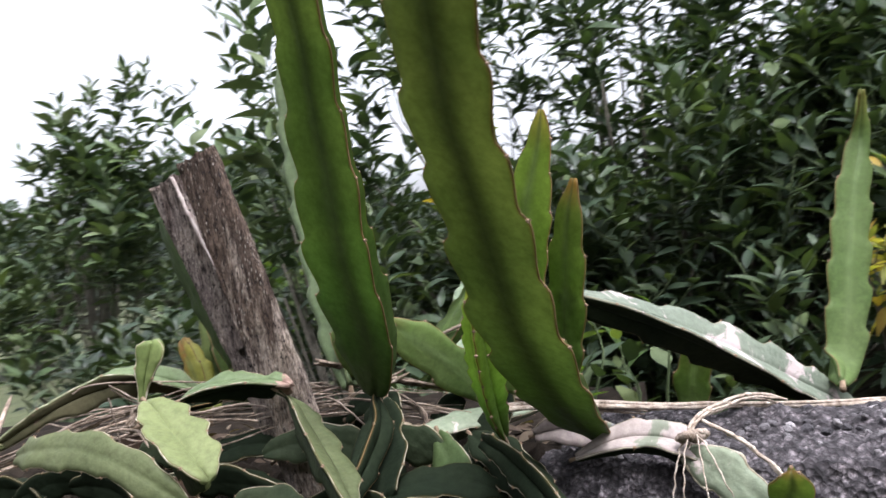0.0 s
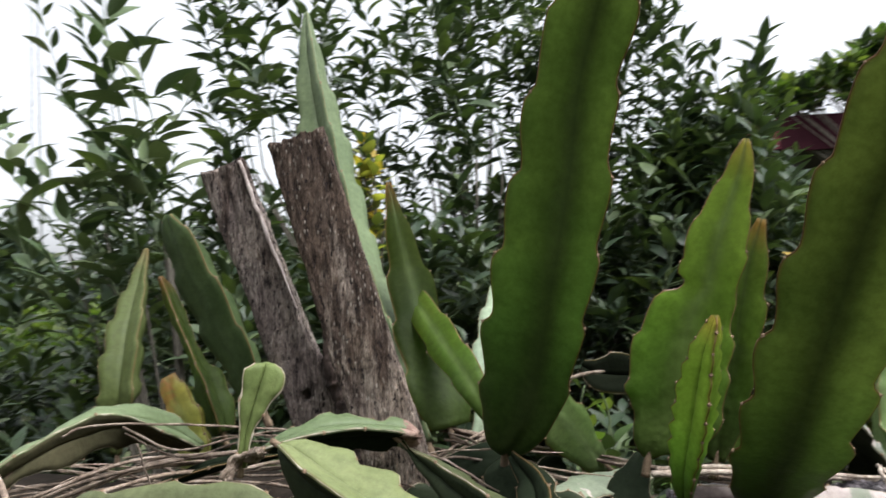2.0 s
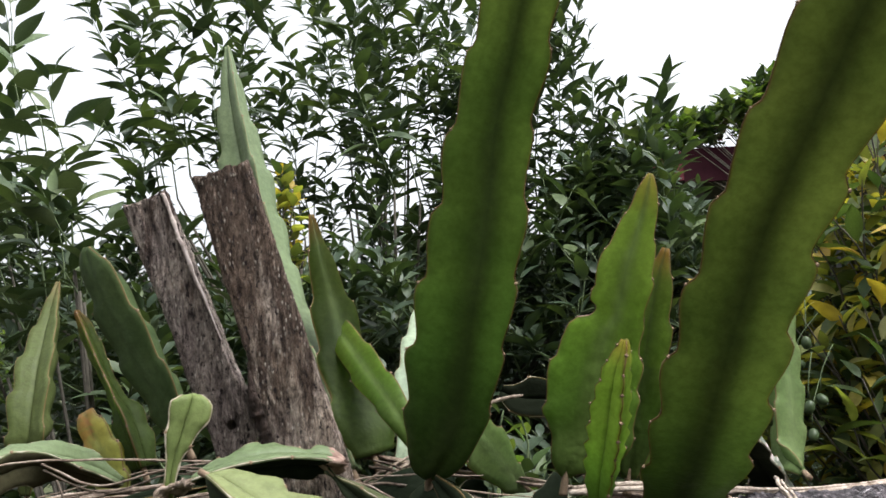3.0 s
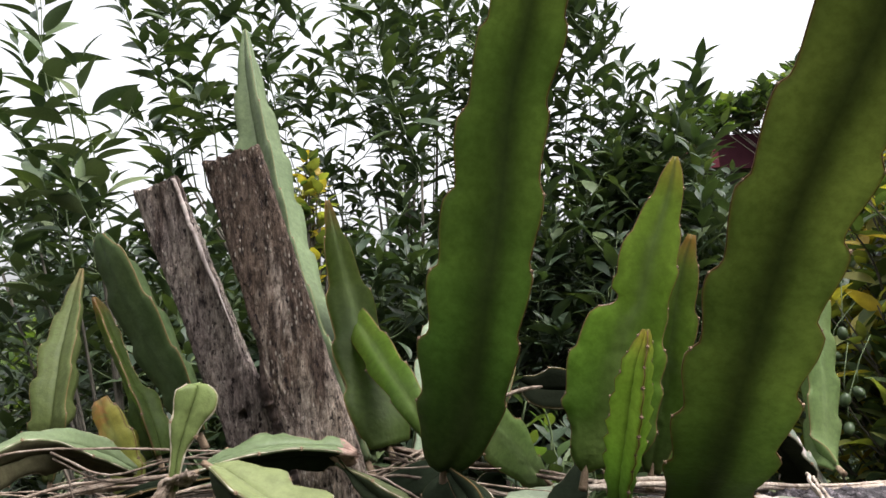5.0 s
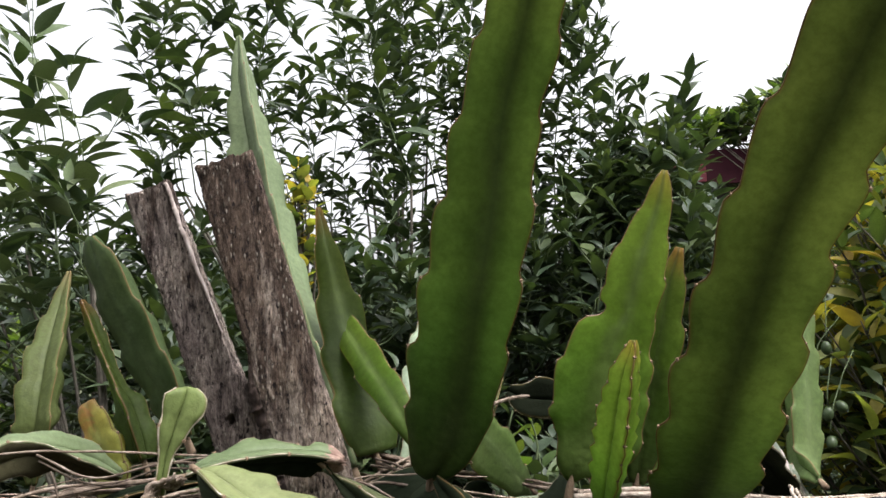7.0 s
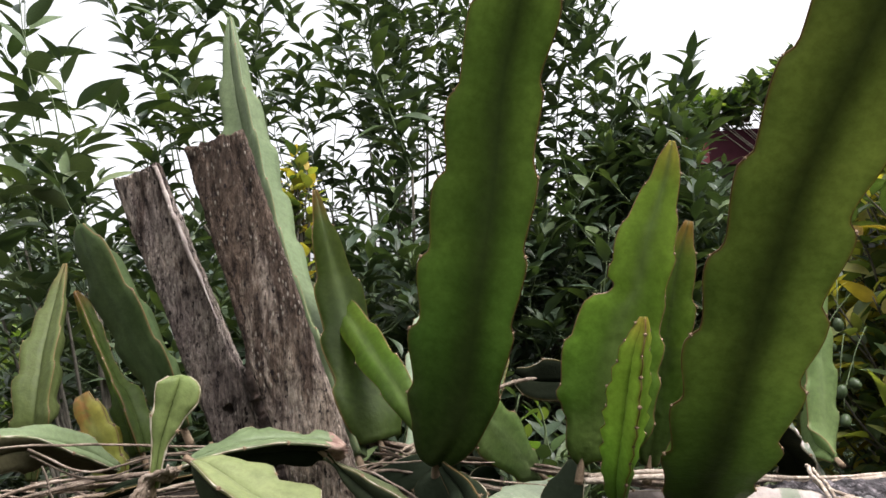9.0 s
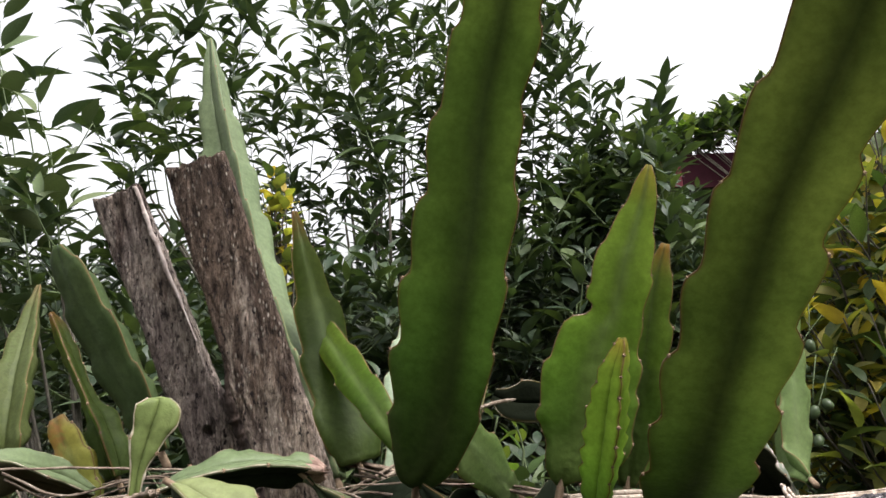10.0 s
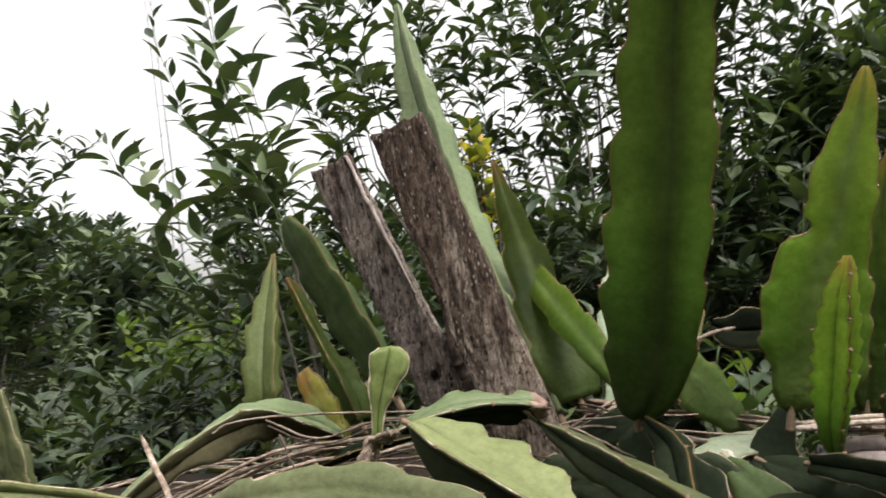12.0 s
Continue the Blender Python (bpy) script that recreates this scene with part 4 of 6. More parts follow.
cactus_stem("long cactus joint sloping down with a pale dried edge",
            [(-0.078, 0.556, 1.037, 0.0030), (-0.071, 0.561, 1.029, 0.0023), (-0.056, 0.550, 1.020, 0.0097), (-0.035, 0.529, 1.008, 0.0149), (-0.007, 0.501, 0.995, 0.0172), (0.023, 0.472, 0.980, 0.0153), (0.042, 0.452, 0.970, 0.0058)],
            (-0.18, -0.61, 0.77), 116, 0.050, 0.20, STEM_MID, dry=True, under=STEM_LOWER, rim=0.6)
cactus_stem("bright light green cactus joint lying tilted to the sky",
            [(-0.134, 0.462, 1.052, 0.0026), (-0.125, 0.458, 1.047, 0.0135), (-0.109, 0.450, 1.036, 0.0238), (-0.088, 0.438, 1.025, 0.0271), (-0.068, 0.427, 1.014, 0.0250), (-0.051, 0.419, 1.005, 0.0152), (-0.046, 0.417, 1.002, 0.0073)],
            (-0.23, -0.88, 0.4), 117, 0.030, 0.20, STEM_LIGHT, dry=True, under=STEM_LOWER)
cactus_stem("arching green cactus joint in front with a toothed rim",
            [(-0.301, 0.478, 1.009, 0.0060), (-0.227, 0.430, 1.024, 0.0126), (-0.187, 0.423, 1.027, 0.0153), (-0.146, 0.417, 1.025, 0.0159), (-0.107, 0.411, 1.014, 0.0142), (-0.077, 0.408, 1.000, 0.0111), (-0.062, 0.412, 0.988, 0.0028)],
            (0, 0.85, -0.5), 100, 0.045, 0.20, STEM_MID, dry=True)
cactus_stem("long arching cactus joint draped over the bed, pale on top",
            [(-0.360, 0.500, 1.013, 0.0054), (-0.336, 0.534, 1.033, 0.0129), (-0.318, 0.578, 1.046, 0.0172), (-0.301, 0.623, 1.049, 0.0193), (-0.280, 0.659, 1.036, 0.0163), (-0.258, 0.675, 1.020, 0.0049)],
            (0, -1, 0.2), 116, 0.060, 0.20, STEM_PALE, dry=True, under=STEM_SHADED_OLIVE, rim=1.5)
cactus_stem("dried grey green cactus strip among the twigs",
            [(-0.250, 0.575, 1.011, 0.0033), (-0.217, 0.581, 1.021, 0.0050), (-0.183, 0.588, 1.025, 0.0042), (-0.167, 0.592, 1.026, 0.0017)],
            (0, -1, 0), 116, 0.060, 0.20, STEM_DARK)
cactus_stem("upright green cactus joint at the end of the bed",
            [(-0.518, 0.600, 1.002, 0.0142), (-0.517, 0.597, 1.035, 0.0180), (-0.520, 0.594, 1.069, 0.0123), (-0.521, 0.591, 1.103, 0.0024)],
            (0.2, 0.9, 0), 100, 0.030, 0.26, STEM_MID, dry=True)
cactus_stem("low cactus joint lying flat on the bed",
            [(-0.450, 0.447, 1.051, 0.0072), (-0.401, 0.458, 1.041, 0.0087), (-0.363, 0.477, 1.028, 0.0074), (-0.327, 0.486, 1.018, 0.0022)],
            (0, -0.6, -0.8), 100, 0.050, 0.20, STEM_LIGHT, dry=True)
cactus_stem("long drooping cactus joint bleached white at one end",
            [(0.376, 0.857, 0.924, 0.0089), (0.338, 0.808, 0.957, 0.0214), (0.294, 0.752, 0.997, 0.0266), (0.242, 0.693, 1.039, 0.0224), (0.199, 0.653, 1.067, 0.0180), (0.172, 0.634, 1.081, 0.0120), (0.160, 0.628, 1.087, 0.0040)],
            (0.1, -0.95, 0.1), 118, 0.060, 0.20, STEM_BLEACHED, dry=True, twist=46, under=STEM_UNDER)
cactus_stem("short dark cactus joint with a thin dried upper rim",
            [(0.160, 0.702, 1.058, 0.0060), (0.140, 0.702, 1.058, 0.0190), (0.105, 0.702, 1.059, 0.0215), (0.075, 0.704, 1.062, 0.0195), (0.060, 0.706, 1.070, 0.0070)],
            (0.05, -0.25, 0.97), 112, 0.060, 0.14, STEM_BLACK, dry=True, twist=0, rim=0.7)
cactus_stem("pale green cactus stem standing behind the broad one",
            [(0.368, 0.806, 0.962, 0.0060), (0.371, 0.844, 0.975, 0.0198), (0.381, 0.859, 1.016, 0.0233), (0.392, 0.879, 1.075, 0.0232), (0.407, 0.907, 1.142, 0.0197), (0.423, 0.929, 1.200, 0.0106), (0.426, 0.887, 1.235, 0.0030)],
            (-0.35, 0.9, 0), 104, 0.045, 0.20, STEM_FRESH)
cactus_stem("slender light green cactus shoot behind the tall stem",
            [(0.028, 0.664, 1.044, 0.0067), (0.037, 0.686, 1.064, 0.0178), (0.047, 0.739, 1.094, 0.0191), (0.058, 0.793, 1.122, 0.0126), (0.067, 0.835, 1.148, 0.0025)],
            (0.3, 0.9, 0), 104, 0.035, 0.20, STEM_BRIGHT)
cactus_stem("whitish green cactus stem standing far back",
            [(-0.043, 0.830, 0.970, 0.0038), (-0.029, 0.843, 1.012, 0.0103), (-0.020, 0.865, 1.047, 0.0211), (-0.013, 0.896, 1.091, 0.0218), (-0.006, 0.938, 1.131, 0.0156), (-0.002, 0.969, 1.160, 0.0058)],
            (0, 0.9, 0), 100, 0.050, 0.20, STEM_WHITE)
cactus_stem("green trough-shaped cactus joint slanting up behind the tall stem",
            [(0.077, 0.713, 0.984, 0.0038), (0.056, 0.685, 1.006, 0.0186), (0.034, 0.661, 1.036, 0.0228), (0.013, 0.638, 1.064, 0.0187), (-0.000, 0.622, 1.082, 0.0035)],
            (-0.2, 0.9, -0.2), 98, 0.050, 0.20, STEM_FRESH)
cactus_stem("short green cactus shoot behind the drooping joint",
            [(0.227, 0.842, 0.942, 0.0143), (0.231, 0.842, 0.968, 0.0203), (0.237, 0.843, 0.992, 0.0167), (0.241, 0.844, 1.003, 0.0060)],
            (0, 0.9, 0), 100, 0.050, 0.20, STEM_BRIGHT)
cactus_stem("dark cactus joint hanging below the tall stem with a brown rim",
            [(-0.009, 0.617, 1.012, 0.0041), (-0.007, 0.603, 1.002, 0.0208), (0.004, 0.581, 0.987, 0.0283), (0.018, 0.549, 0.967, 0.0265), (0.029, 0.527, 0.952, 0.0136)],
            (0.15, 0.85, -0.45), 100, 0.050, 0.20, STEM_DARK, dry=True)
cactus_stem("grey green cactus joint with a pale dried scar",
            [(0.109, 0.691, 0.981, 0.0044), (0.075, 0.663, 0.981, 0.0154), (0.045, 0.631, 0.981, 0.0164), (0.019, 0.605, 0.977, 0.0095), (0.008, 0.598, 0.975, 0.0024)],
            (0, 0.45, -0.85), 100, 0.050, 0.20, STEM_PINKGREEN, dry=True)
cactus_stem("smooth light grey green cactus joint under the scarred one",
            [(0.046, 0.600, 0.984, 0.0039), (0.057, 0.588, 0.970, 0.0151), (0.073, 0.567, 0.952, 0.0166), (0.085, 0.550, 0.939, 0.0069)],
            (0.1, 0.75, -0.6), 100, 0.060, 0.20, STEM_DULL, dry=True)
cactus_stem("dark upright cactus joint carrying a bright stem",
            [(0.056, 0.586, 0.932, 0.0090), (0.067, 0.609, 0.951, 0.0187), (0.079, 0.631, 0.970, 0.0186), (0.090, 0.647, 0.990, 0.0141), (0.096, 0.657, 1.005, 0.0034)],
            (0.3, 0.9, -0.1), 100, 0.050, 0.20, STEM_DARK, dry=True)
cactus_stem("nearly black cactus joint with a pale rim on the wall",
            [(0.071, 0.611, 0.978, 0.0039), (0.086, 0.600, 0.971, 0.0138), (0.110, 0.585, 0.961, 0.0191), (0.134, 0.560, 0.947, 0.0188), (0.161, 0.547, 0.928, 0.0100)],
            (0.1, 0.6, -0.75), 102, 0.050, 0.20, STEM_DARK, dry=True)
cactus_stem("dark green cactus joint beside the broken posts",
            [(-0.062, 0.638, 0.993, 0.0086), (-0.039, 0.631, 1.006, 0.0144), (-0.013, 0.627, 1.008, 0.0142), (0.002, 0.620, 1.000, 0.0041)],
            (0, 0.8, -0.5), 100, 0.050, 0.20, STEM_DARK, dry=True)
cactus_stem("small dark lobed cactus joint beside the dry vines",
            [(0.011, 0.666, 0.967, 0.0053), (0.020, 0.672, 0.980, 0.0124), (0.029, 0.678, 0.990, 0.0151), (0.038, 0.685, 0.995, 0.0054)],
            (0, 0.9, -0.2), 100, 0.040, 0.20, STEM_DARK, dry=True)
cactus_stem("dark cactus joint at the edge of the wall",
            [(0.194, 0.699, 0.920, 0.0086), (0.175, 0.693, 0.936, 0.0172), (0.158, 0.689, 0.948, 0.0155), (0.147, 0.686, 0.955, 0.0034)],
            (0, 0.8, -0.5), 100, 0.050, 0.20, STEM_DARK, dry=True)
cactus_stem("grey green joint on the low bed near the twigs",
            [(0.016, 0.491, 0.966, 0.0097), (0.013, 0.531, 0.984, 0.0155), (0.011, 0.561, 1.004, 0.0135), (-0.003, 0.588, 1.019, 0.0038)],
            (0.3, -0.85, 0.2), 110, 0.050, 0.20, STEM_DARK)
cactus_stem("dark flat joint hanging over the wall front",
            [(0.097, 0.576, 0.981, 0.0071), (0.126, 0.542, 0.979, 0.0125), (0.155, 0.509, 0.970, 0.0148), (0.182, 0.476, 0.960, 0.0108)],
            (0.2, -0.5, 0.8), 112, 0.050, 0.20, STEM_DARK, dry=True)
cactus_stem("sun-bleached pinkish cactus joint arching over the wall",
            [(0.166, 0.586, 0.962, 0.0035), (0.198, 0.588, 0.972, 0.0129), (0.227, 0.589, 0.973, 0.0186), (0.248, 0.583, 0.968, 0.0175), (0.262, 0.577, 0.961, 0.0090)],
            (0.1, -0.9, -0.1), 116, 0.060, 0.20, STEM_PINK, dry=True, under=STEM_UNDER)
cactus_stem("grey green cactus joint with a broad bleached pink rim",
            [(0.250, 0.577, 0.966, 0.0050), (0.262, 0.570, 0.961, 0.0135), (0.278, 0.561, 0.953, 0.0175), (0.293, 0.553, 0.943, 0.0160), (0.304, 0.547, 0.935, 0.0070)],
            (0.3, 0.85, -0.35), 100, 0.040, 0.20, STEM_PINKGREEN, dry=True, rim=3.0)
cactus_stem("dead pinkish brown cactus joint lying on the wall",
            [(0.118, 0.640, 0.968, 0.0060), (0.136, 0.642, 0.972, 0.0140), (0.158, 0.645, 0.970, 0.0165), (0.180, 0.650, 0.964, 0.0110)],
            (0, -0.5, 0.85), 114, 0.050, 0.20, STEM_PINK, dry=True)
cactus_stem("small green joint sprouting at the wall edge",
            [(0.310, 0.538, 0.936, 0.0053), (0.315, 0.534, 0.943, 0.0128), (0.319, 0.530, 0.955, 0.0141), (0.320, 0.525, 0.963, 0.0081), (0.320, 0.524, 0.967, 0.0018)],
            (0, 0.9, 0), 100, 0.050, 0.20, STEM_BRIGHT)
# joints added to fill the dark gap, most with shade in their colour
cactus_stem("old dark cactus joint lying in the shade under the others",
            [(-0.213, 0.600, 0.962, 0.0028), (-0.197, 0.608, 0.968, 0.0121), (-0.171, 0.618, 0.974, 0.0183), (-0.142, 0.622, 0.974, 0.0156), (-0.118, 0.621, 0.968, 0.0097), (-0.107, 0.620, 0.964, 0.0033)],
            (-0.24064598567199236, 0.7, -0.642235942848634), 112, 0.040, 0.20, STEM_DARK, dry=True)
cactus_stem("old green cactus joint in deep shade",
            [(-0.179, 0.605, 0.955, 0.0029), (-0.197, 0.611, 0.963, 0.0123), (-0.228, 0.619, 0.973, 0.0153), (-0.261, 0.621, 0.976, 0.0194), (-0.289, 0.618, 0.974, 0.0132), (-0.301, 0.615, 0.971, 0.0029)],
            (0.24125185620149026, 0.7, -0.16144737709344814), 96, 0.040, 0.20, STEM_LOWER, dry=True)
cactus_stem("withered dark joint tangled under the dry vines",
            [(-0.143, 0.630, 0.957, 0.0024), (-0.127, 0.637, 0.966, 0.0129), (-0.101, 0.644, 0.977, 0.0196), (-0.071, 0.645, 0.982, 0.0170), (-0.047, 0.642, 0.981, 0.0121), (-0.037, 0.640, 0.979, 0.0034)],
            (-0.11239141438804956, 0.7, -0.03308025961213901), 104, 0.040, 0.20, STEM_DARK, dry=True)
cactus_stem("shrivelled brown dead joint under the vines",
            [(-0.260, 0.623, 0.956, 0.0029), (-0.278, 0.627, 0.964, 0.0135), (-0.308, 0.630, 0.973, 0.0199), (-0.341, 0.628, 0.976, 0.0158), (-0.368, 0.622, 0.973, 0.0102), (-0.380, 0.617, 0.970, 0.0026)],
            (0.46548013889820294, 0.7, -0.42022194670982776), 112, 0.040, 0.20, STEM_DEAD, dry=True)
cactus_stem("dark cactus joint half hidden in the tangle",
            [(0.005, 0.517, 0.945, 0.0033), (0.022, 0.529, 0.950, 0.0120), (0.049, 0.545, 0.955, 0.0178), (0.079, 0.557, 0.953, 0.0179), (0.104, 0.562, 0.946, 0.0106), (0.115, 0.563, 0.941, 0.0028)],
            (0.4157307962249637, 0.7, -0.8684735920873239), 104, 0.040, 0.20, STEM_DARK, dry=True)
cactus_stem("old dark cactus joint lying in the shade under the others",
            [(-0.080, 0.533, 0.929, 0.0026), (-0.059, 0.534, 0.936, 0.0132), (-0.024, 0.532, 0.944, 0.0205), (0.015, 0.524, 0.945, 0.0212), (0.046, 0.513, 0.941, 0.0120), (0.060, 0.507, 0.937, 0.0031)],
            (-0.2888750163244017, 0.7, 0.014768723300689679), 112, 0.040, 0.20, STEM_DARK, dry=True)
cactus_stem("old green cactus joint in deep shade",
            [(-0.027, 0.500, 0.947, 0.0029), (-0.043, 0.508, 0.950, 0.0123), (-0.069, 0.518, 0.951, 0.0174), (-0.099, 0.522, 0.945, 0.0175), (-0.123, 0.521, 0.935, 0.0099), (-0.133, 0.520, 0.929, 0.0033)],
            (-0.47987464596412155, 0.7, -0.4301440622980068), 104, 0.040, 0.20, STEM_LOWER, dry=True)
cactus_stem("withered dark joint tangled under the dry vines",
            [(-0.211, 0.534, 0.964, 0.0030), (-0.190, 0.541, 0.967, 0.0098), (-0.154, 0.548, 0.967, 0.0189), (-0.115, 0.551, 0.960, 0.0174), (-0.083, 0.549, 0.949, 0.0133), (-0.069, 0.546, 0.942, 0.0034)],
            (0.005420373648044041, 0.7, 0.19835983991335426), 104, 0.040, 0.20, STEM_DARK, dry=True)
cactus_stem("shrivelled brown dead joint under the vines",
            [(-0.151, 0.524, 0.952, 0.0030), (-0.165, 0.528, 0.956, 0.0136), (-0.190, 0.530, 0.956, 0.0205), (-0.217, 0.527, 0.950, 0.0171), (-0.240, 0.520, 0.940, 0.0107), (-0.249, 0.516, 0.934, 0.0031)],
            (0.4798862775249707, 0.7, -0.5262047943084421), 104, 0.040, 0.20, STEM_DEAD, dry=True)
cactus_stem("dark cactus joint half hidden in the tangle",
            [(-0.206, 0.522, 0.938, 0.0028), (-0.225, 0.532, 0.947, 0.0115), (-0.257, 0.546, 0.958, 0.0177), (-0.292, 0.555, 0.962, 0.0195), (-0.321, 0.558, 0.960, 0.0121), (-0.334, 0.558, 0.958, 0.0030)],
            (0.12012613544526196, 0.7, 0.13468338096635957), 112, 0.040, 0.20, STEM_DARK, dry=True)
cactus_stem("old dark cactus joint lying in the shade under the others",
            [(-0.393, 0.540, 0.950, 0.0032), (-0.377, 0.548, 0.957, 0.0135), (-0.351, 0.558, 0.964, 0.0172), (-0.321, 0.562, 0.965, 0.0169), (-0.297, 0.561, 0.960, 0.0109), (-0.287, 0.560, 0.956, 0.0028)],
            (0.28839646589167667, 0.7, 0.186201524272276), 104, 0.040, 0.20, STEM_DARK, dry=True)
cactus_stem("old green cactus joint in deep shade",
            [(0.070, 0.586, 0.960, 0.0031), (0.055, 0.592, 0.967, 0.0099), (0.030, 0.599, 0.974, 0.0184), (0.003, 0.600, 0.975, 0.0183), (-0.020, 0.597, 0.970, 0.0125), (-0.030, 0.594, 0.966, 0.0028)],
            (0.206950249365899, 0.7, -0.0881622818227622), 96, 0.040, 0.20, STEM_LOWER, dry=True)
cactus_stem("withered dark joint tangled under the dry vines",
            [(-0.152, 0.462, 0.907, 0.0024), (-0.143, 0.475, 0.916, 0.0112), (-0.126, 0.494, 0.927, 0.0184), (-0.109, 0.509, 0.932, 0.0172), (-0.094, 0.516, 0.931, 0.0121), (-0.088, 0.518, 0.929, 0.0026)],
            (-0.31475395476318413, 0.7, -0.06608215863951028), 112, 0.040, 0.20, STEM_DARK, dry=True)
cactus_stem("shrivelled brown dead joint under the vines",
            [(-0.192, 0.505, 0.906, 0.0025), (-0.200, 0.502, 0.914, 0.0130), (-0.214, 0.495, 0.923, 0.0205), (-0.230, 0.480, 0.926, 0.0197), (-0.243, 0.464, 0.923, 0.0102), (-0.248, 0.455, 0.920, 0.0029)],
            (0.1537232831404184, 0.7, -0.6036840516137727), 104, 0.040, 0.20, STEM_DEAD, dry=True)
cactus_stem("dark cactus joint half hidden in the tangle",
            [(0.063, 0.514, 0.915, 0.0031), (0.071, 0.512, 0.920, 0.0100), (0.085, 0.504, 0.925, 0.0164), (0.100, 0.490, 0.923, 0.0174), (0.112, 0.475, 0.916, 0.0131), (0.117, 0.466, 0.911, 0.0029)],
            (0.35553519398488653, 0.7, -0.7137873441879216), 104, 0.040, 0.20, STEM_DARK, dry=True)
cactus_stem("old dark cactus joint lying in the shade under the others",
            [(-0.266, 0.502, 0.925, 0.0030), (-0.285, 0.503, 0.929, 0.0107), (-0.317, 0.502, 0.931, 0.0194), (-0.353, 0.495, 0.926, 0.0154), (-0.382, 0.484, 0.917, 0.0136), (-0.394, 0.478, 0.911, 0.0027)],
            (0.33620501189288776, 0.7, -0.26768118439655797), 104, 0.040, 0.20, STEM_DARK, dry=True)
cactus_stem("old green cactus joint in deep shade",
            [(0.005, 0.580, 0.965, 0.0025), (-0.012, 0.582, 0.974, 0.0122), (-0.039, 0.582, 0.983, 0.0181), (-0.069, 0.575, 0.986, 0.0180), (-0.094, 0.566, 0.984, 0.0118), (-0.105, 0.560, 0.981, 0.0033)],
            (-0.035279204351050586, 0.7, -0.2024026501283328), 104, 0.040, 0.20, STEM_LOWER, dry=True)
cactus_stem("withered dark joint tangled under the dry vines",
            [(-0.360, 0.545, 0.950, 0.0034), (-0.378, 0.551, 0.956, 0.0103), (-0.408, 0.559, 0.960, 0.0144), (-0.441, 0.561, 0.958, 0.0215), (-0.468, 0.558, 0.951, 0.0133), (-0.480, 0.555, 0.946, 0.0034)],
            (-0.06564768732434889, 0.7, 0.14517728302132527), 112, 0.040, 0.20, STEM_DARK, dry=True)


# ---- dry twigs and vines ----
def twig(label, path, radius, seed, strands=1, gap=0.004, mat=None, group="dry vines"):
    rng = random.Random(seed)
    root = thing("dry_vine", label, "vine", path[0], group=group)
    for s in range(strands):
        off = np.array([rng.uniform(-gap, gap) for _ in range(3)])
        line, length = spline(np.array(path) + off, 46)
        for k in range(46):
            v = Vector((k * 0.13, s * 3.7, seed))
            line[k] += np.array((noise.noise(v), noise.noise(v + Vector((9, 0, 0))), noise.noise(v + Vector((0, 9, 0))))) * gap * 0.55
        radii = radius * np.array([(0.75 + 0.35 * noise.noise(Vector((k * 0.6, s, seed + 5)))) for k in range(46)]) * rng.uniform(0.7, 1.1)
        radii[-6:] *= np.linspace(1, 0.35, 6)
        v, f = tube(line - np.array(path[0]), np.maximum(radii, 0.0004), 6)
        mesh_ob("strand", v, f, mat or TWIG, root)
    return root


twig("bundle of dry grey vines across the bed", [(-0.36, 0.50, 0.995), (-0.317, 0.519, 1.008), (-0.257, 0.552, 1.026), (-0.211, 0.603, 1.022), (-0.181, 0.641, 1.02), (-0.10, 0.68, 1.015)], 0.0019, 3, 6, 0.006)
twig("thin curved dry tendril over the joints", [(-0.31, 0.556, 1.050), (-0.294, 0.562, 1.056), (-0.236, 0.575, 1.053), (-0.18, 0.588, 1.046), (-0.15, 0.59, 1.043)], 0.0016, 4, 1, 0.002)
twig("fine dry tendril among the joints", [(-0.272, 0.56, 1.052), (-0.235, 0.565, 1.034), (-0.19, 0.58, 1.04), (-0.15, 0.60, 1.03)], 0.0011, 5, 2, 0.003)
twig("bundle of pale twisted dry vines along the wall", [(-0.10, 0.660, 1.045), (-0.08, 0.671, 1.037), (-0.02, 0.681, 1.016), (0.044, 0.691, 1.000), (0.126, 0.71, 0.980), (0.20, 0.715, 0.966)], 0.0021, 6, 5, 0.0042)
twig("dry vine strands hanging below the tall stem", [(-0.05, 0.655, 1.026), (-0.02, 0.645, 1.016), (0.011, 0.642, 1.001), (0.021, 0.636, 0.985), (0.022, 0.625, 0.955)], 0.0019, 7, 3, 0.004)
twig("dry twig lying across the vines", [(-0.072, 0.630, 1.002), (-0.065, 0.636, 1.006), (-0.023, 0.672, 1.021), (-0.012, 0.68, 1.026)], 0.0022, 8, 2, 0.003)
twig("low bundle of brown dry vines", [(-0.09, 0.62, 1.010), (-0.04, 0.64, 1.000), (0.02, 0.65, 0.990), (0.09, 0.66, 0.975)], 0.0017, 21, 4, 0.006)
twig("pale dry stick poking up from the bed", [(-0.262, 0.42, 0.93), (-0.274, 0.435, 1.020), (-0.31, 0.476, 1.045), (-0.341, 0.513, 1.060)], 0.0026, 9, 1, 0.001)
twig("thin dry tendril dangling from the joint", [(-0.252, 0.54, 1.045), (-0.243, 0.535, 1.025), (-0.235, 0.53, 1.005), (-0.228, 0.53, 0.985)], 0.0012, 10, 1, 0.002)
twig("curled dry tendril at the small shoot", [(-0.245, 0.52, 1.0), (-0.215, 0.50, 1.020), (-0.175, 0.49, 1.022), (-0.150, 0.475, 1.012)], 0.0019, 11, 1, 0.002)
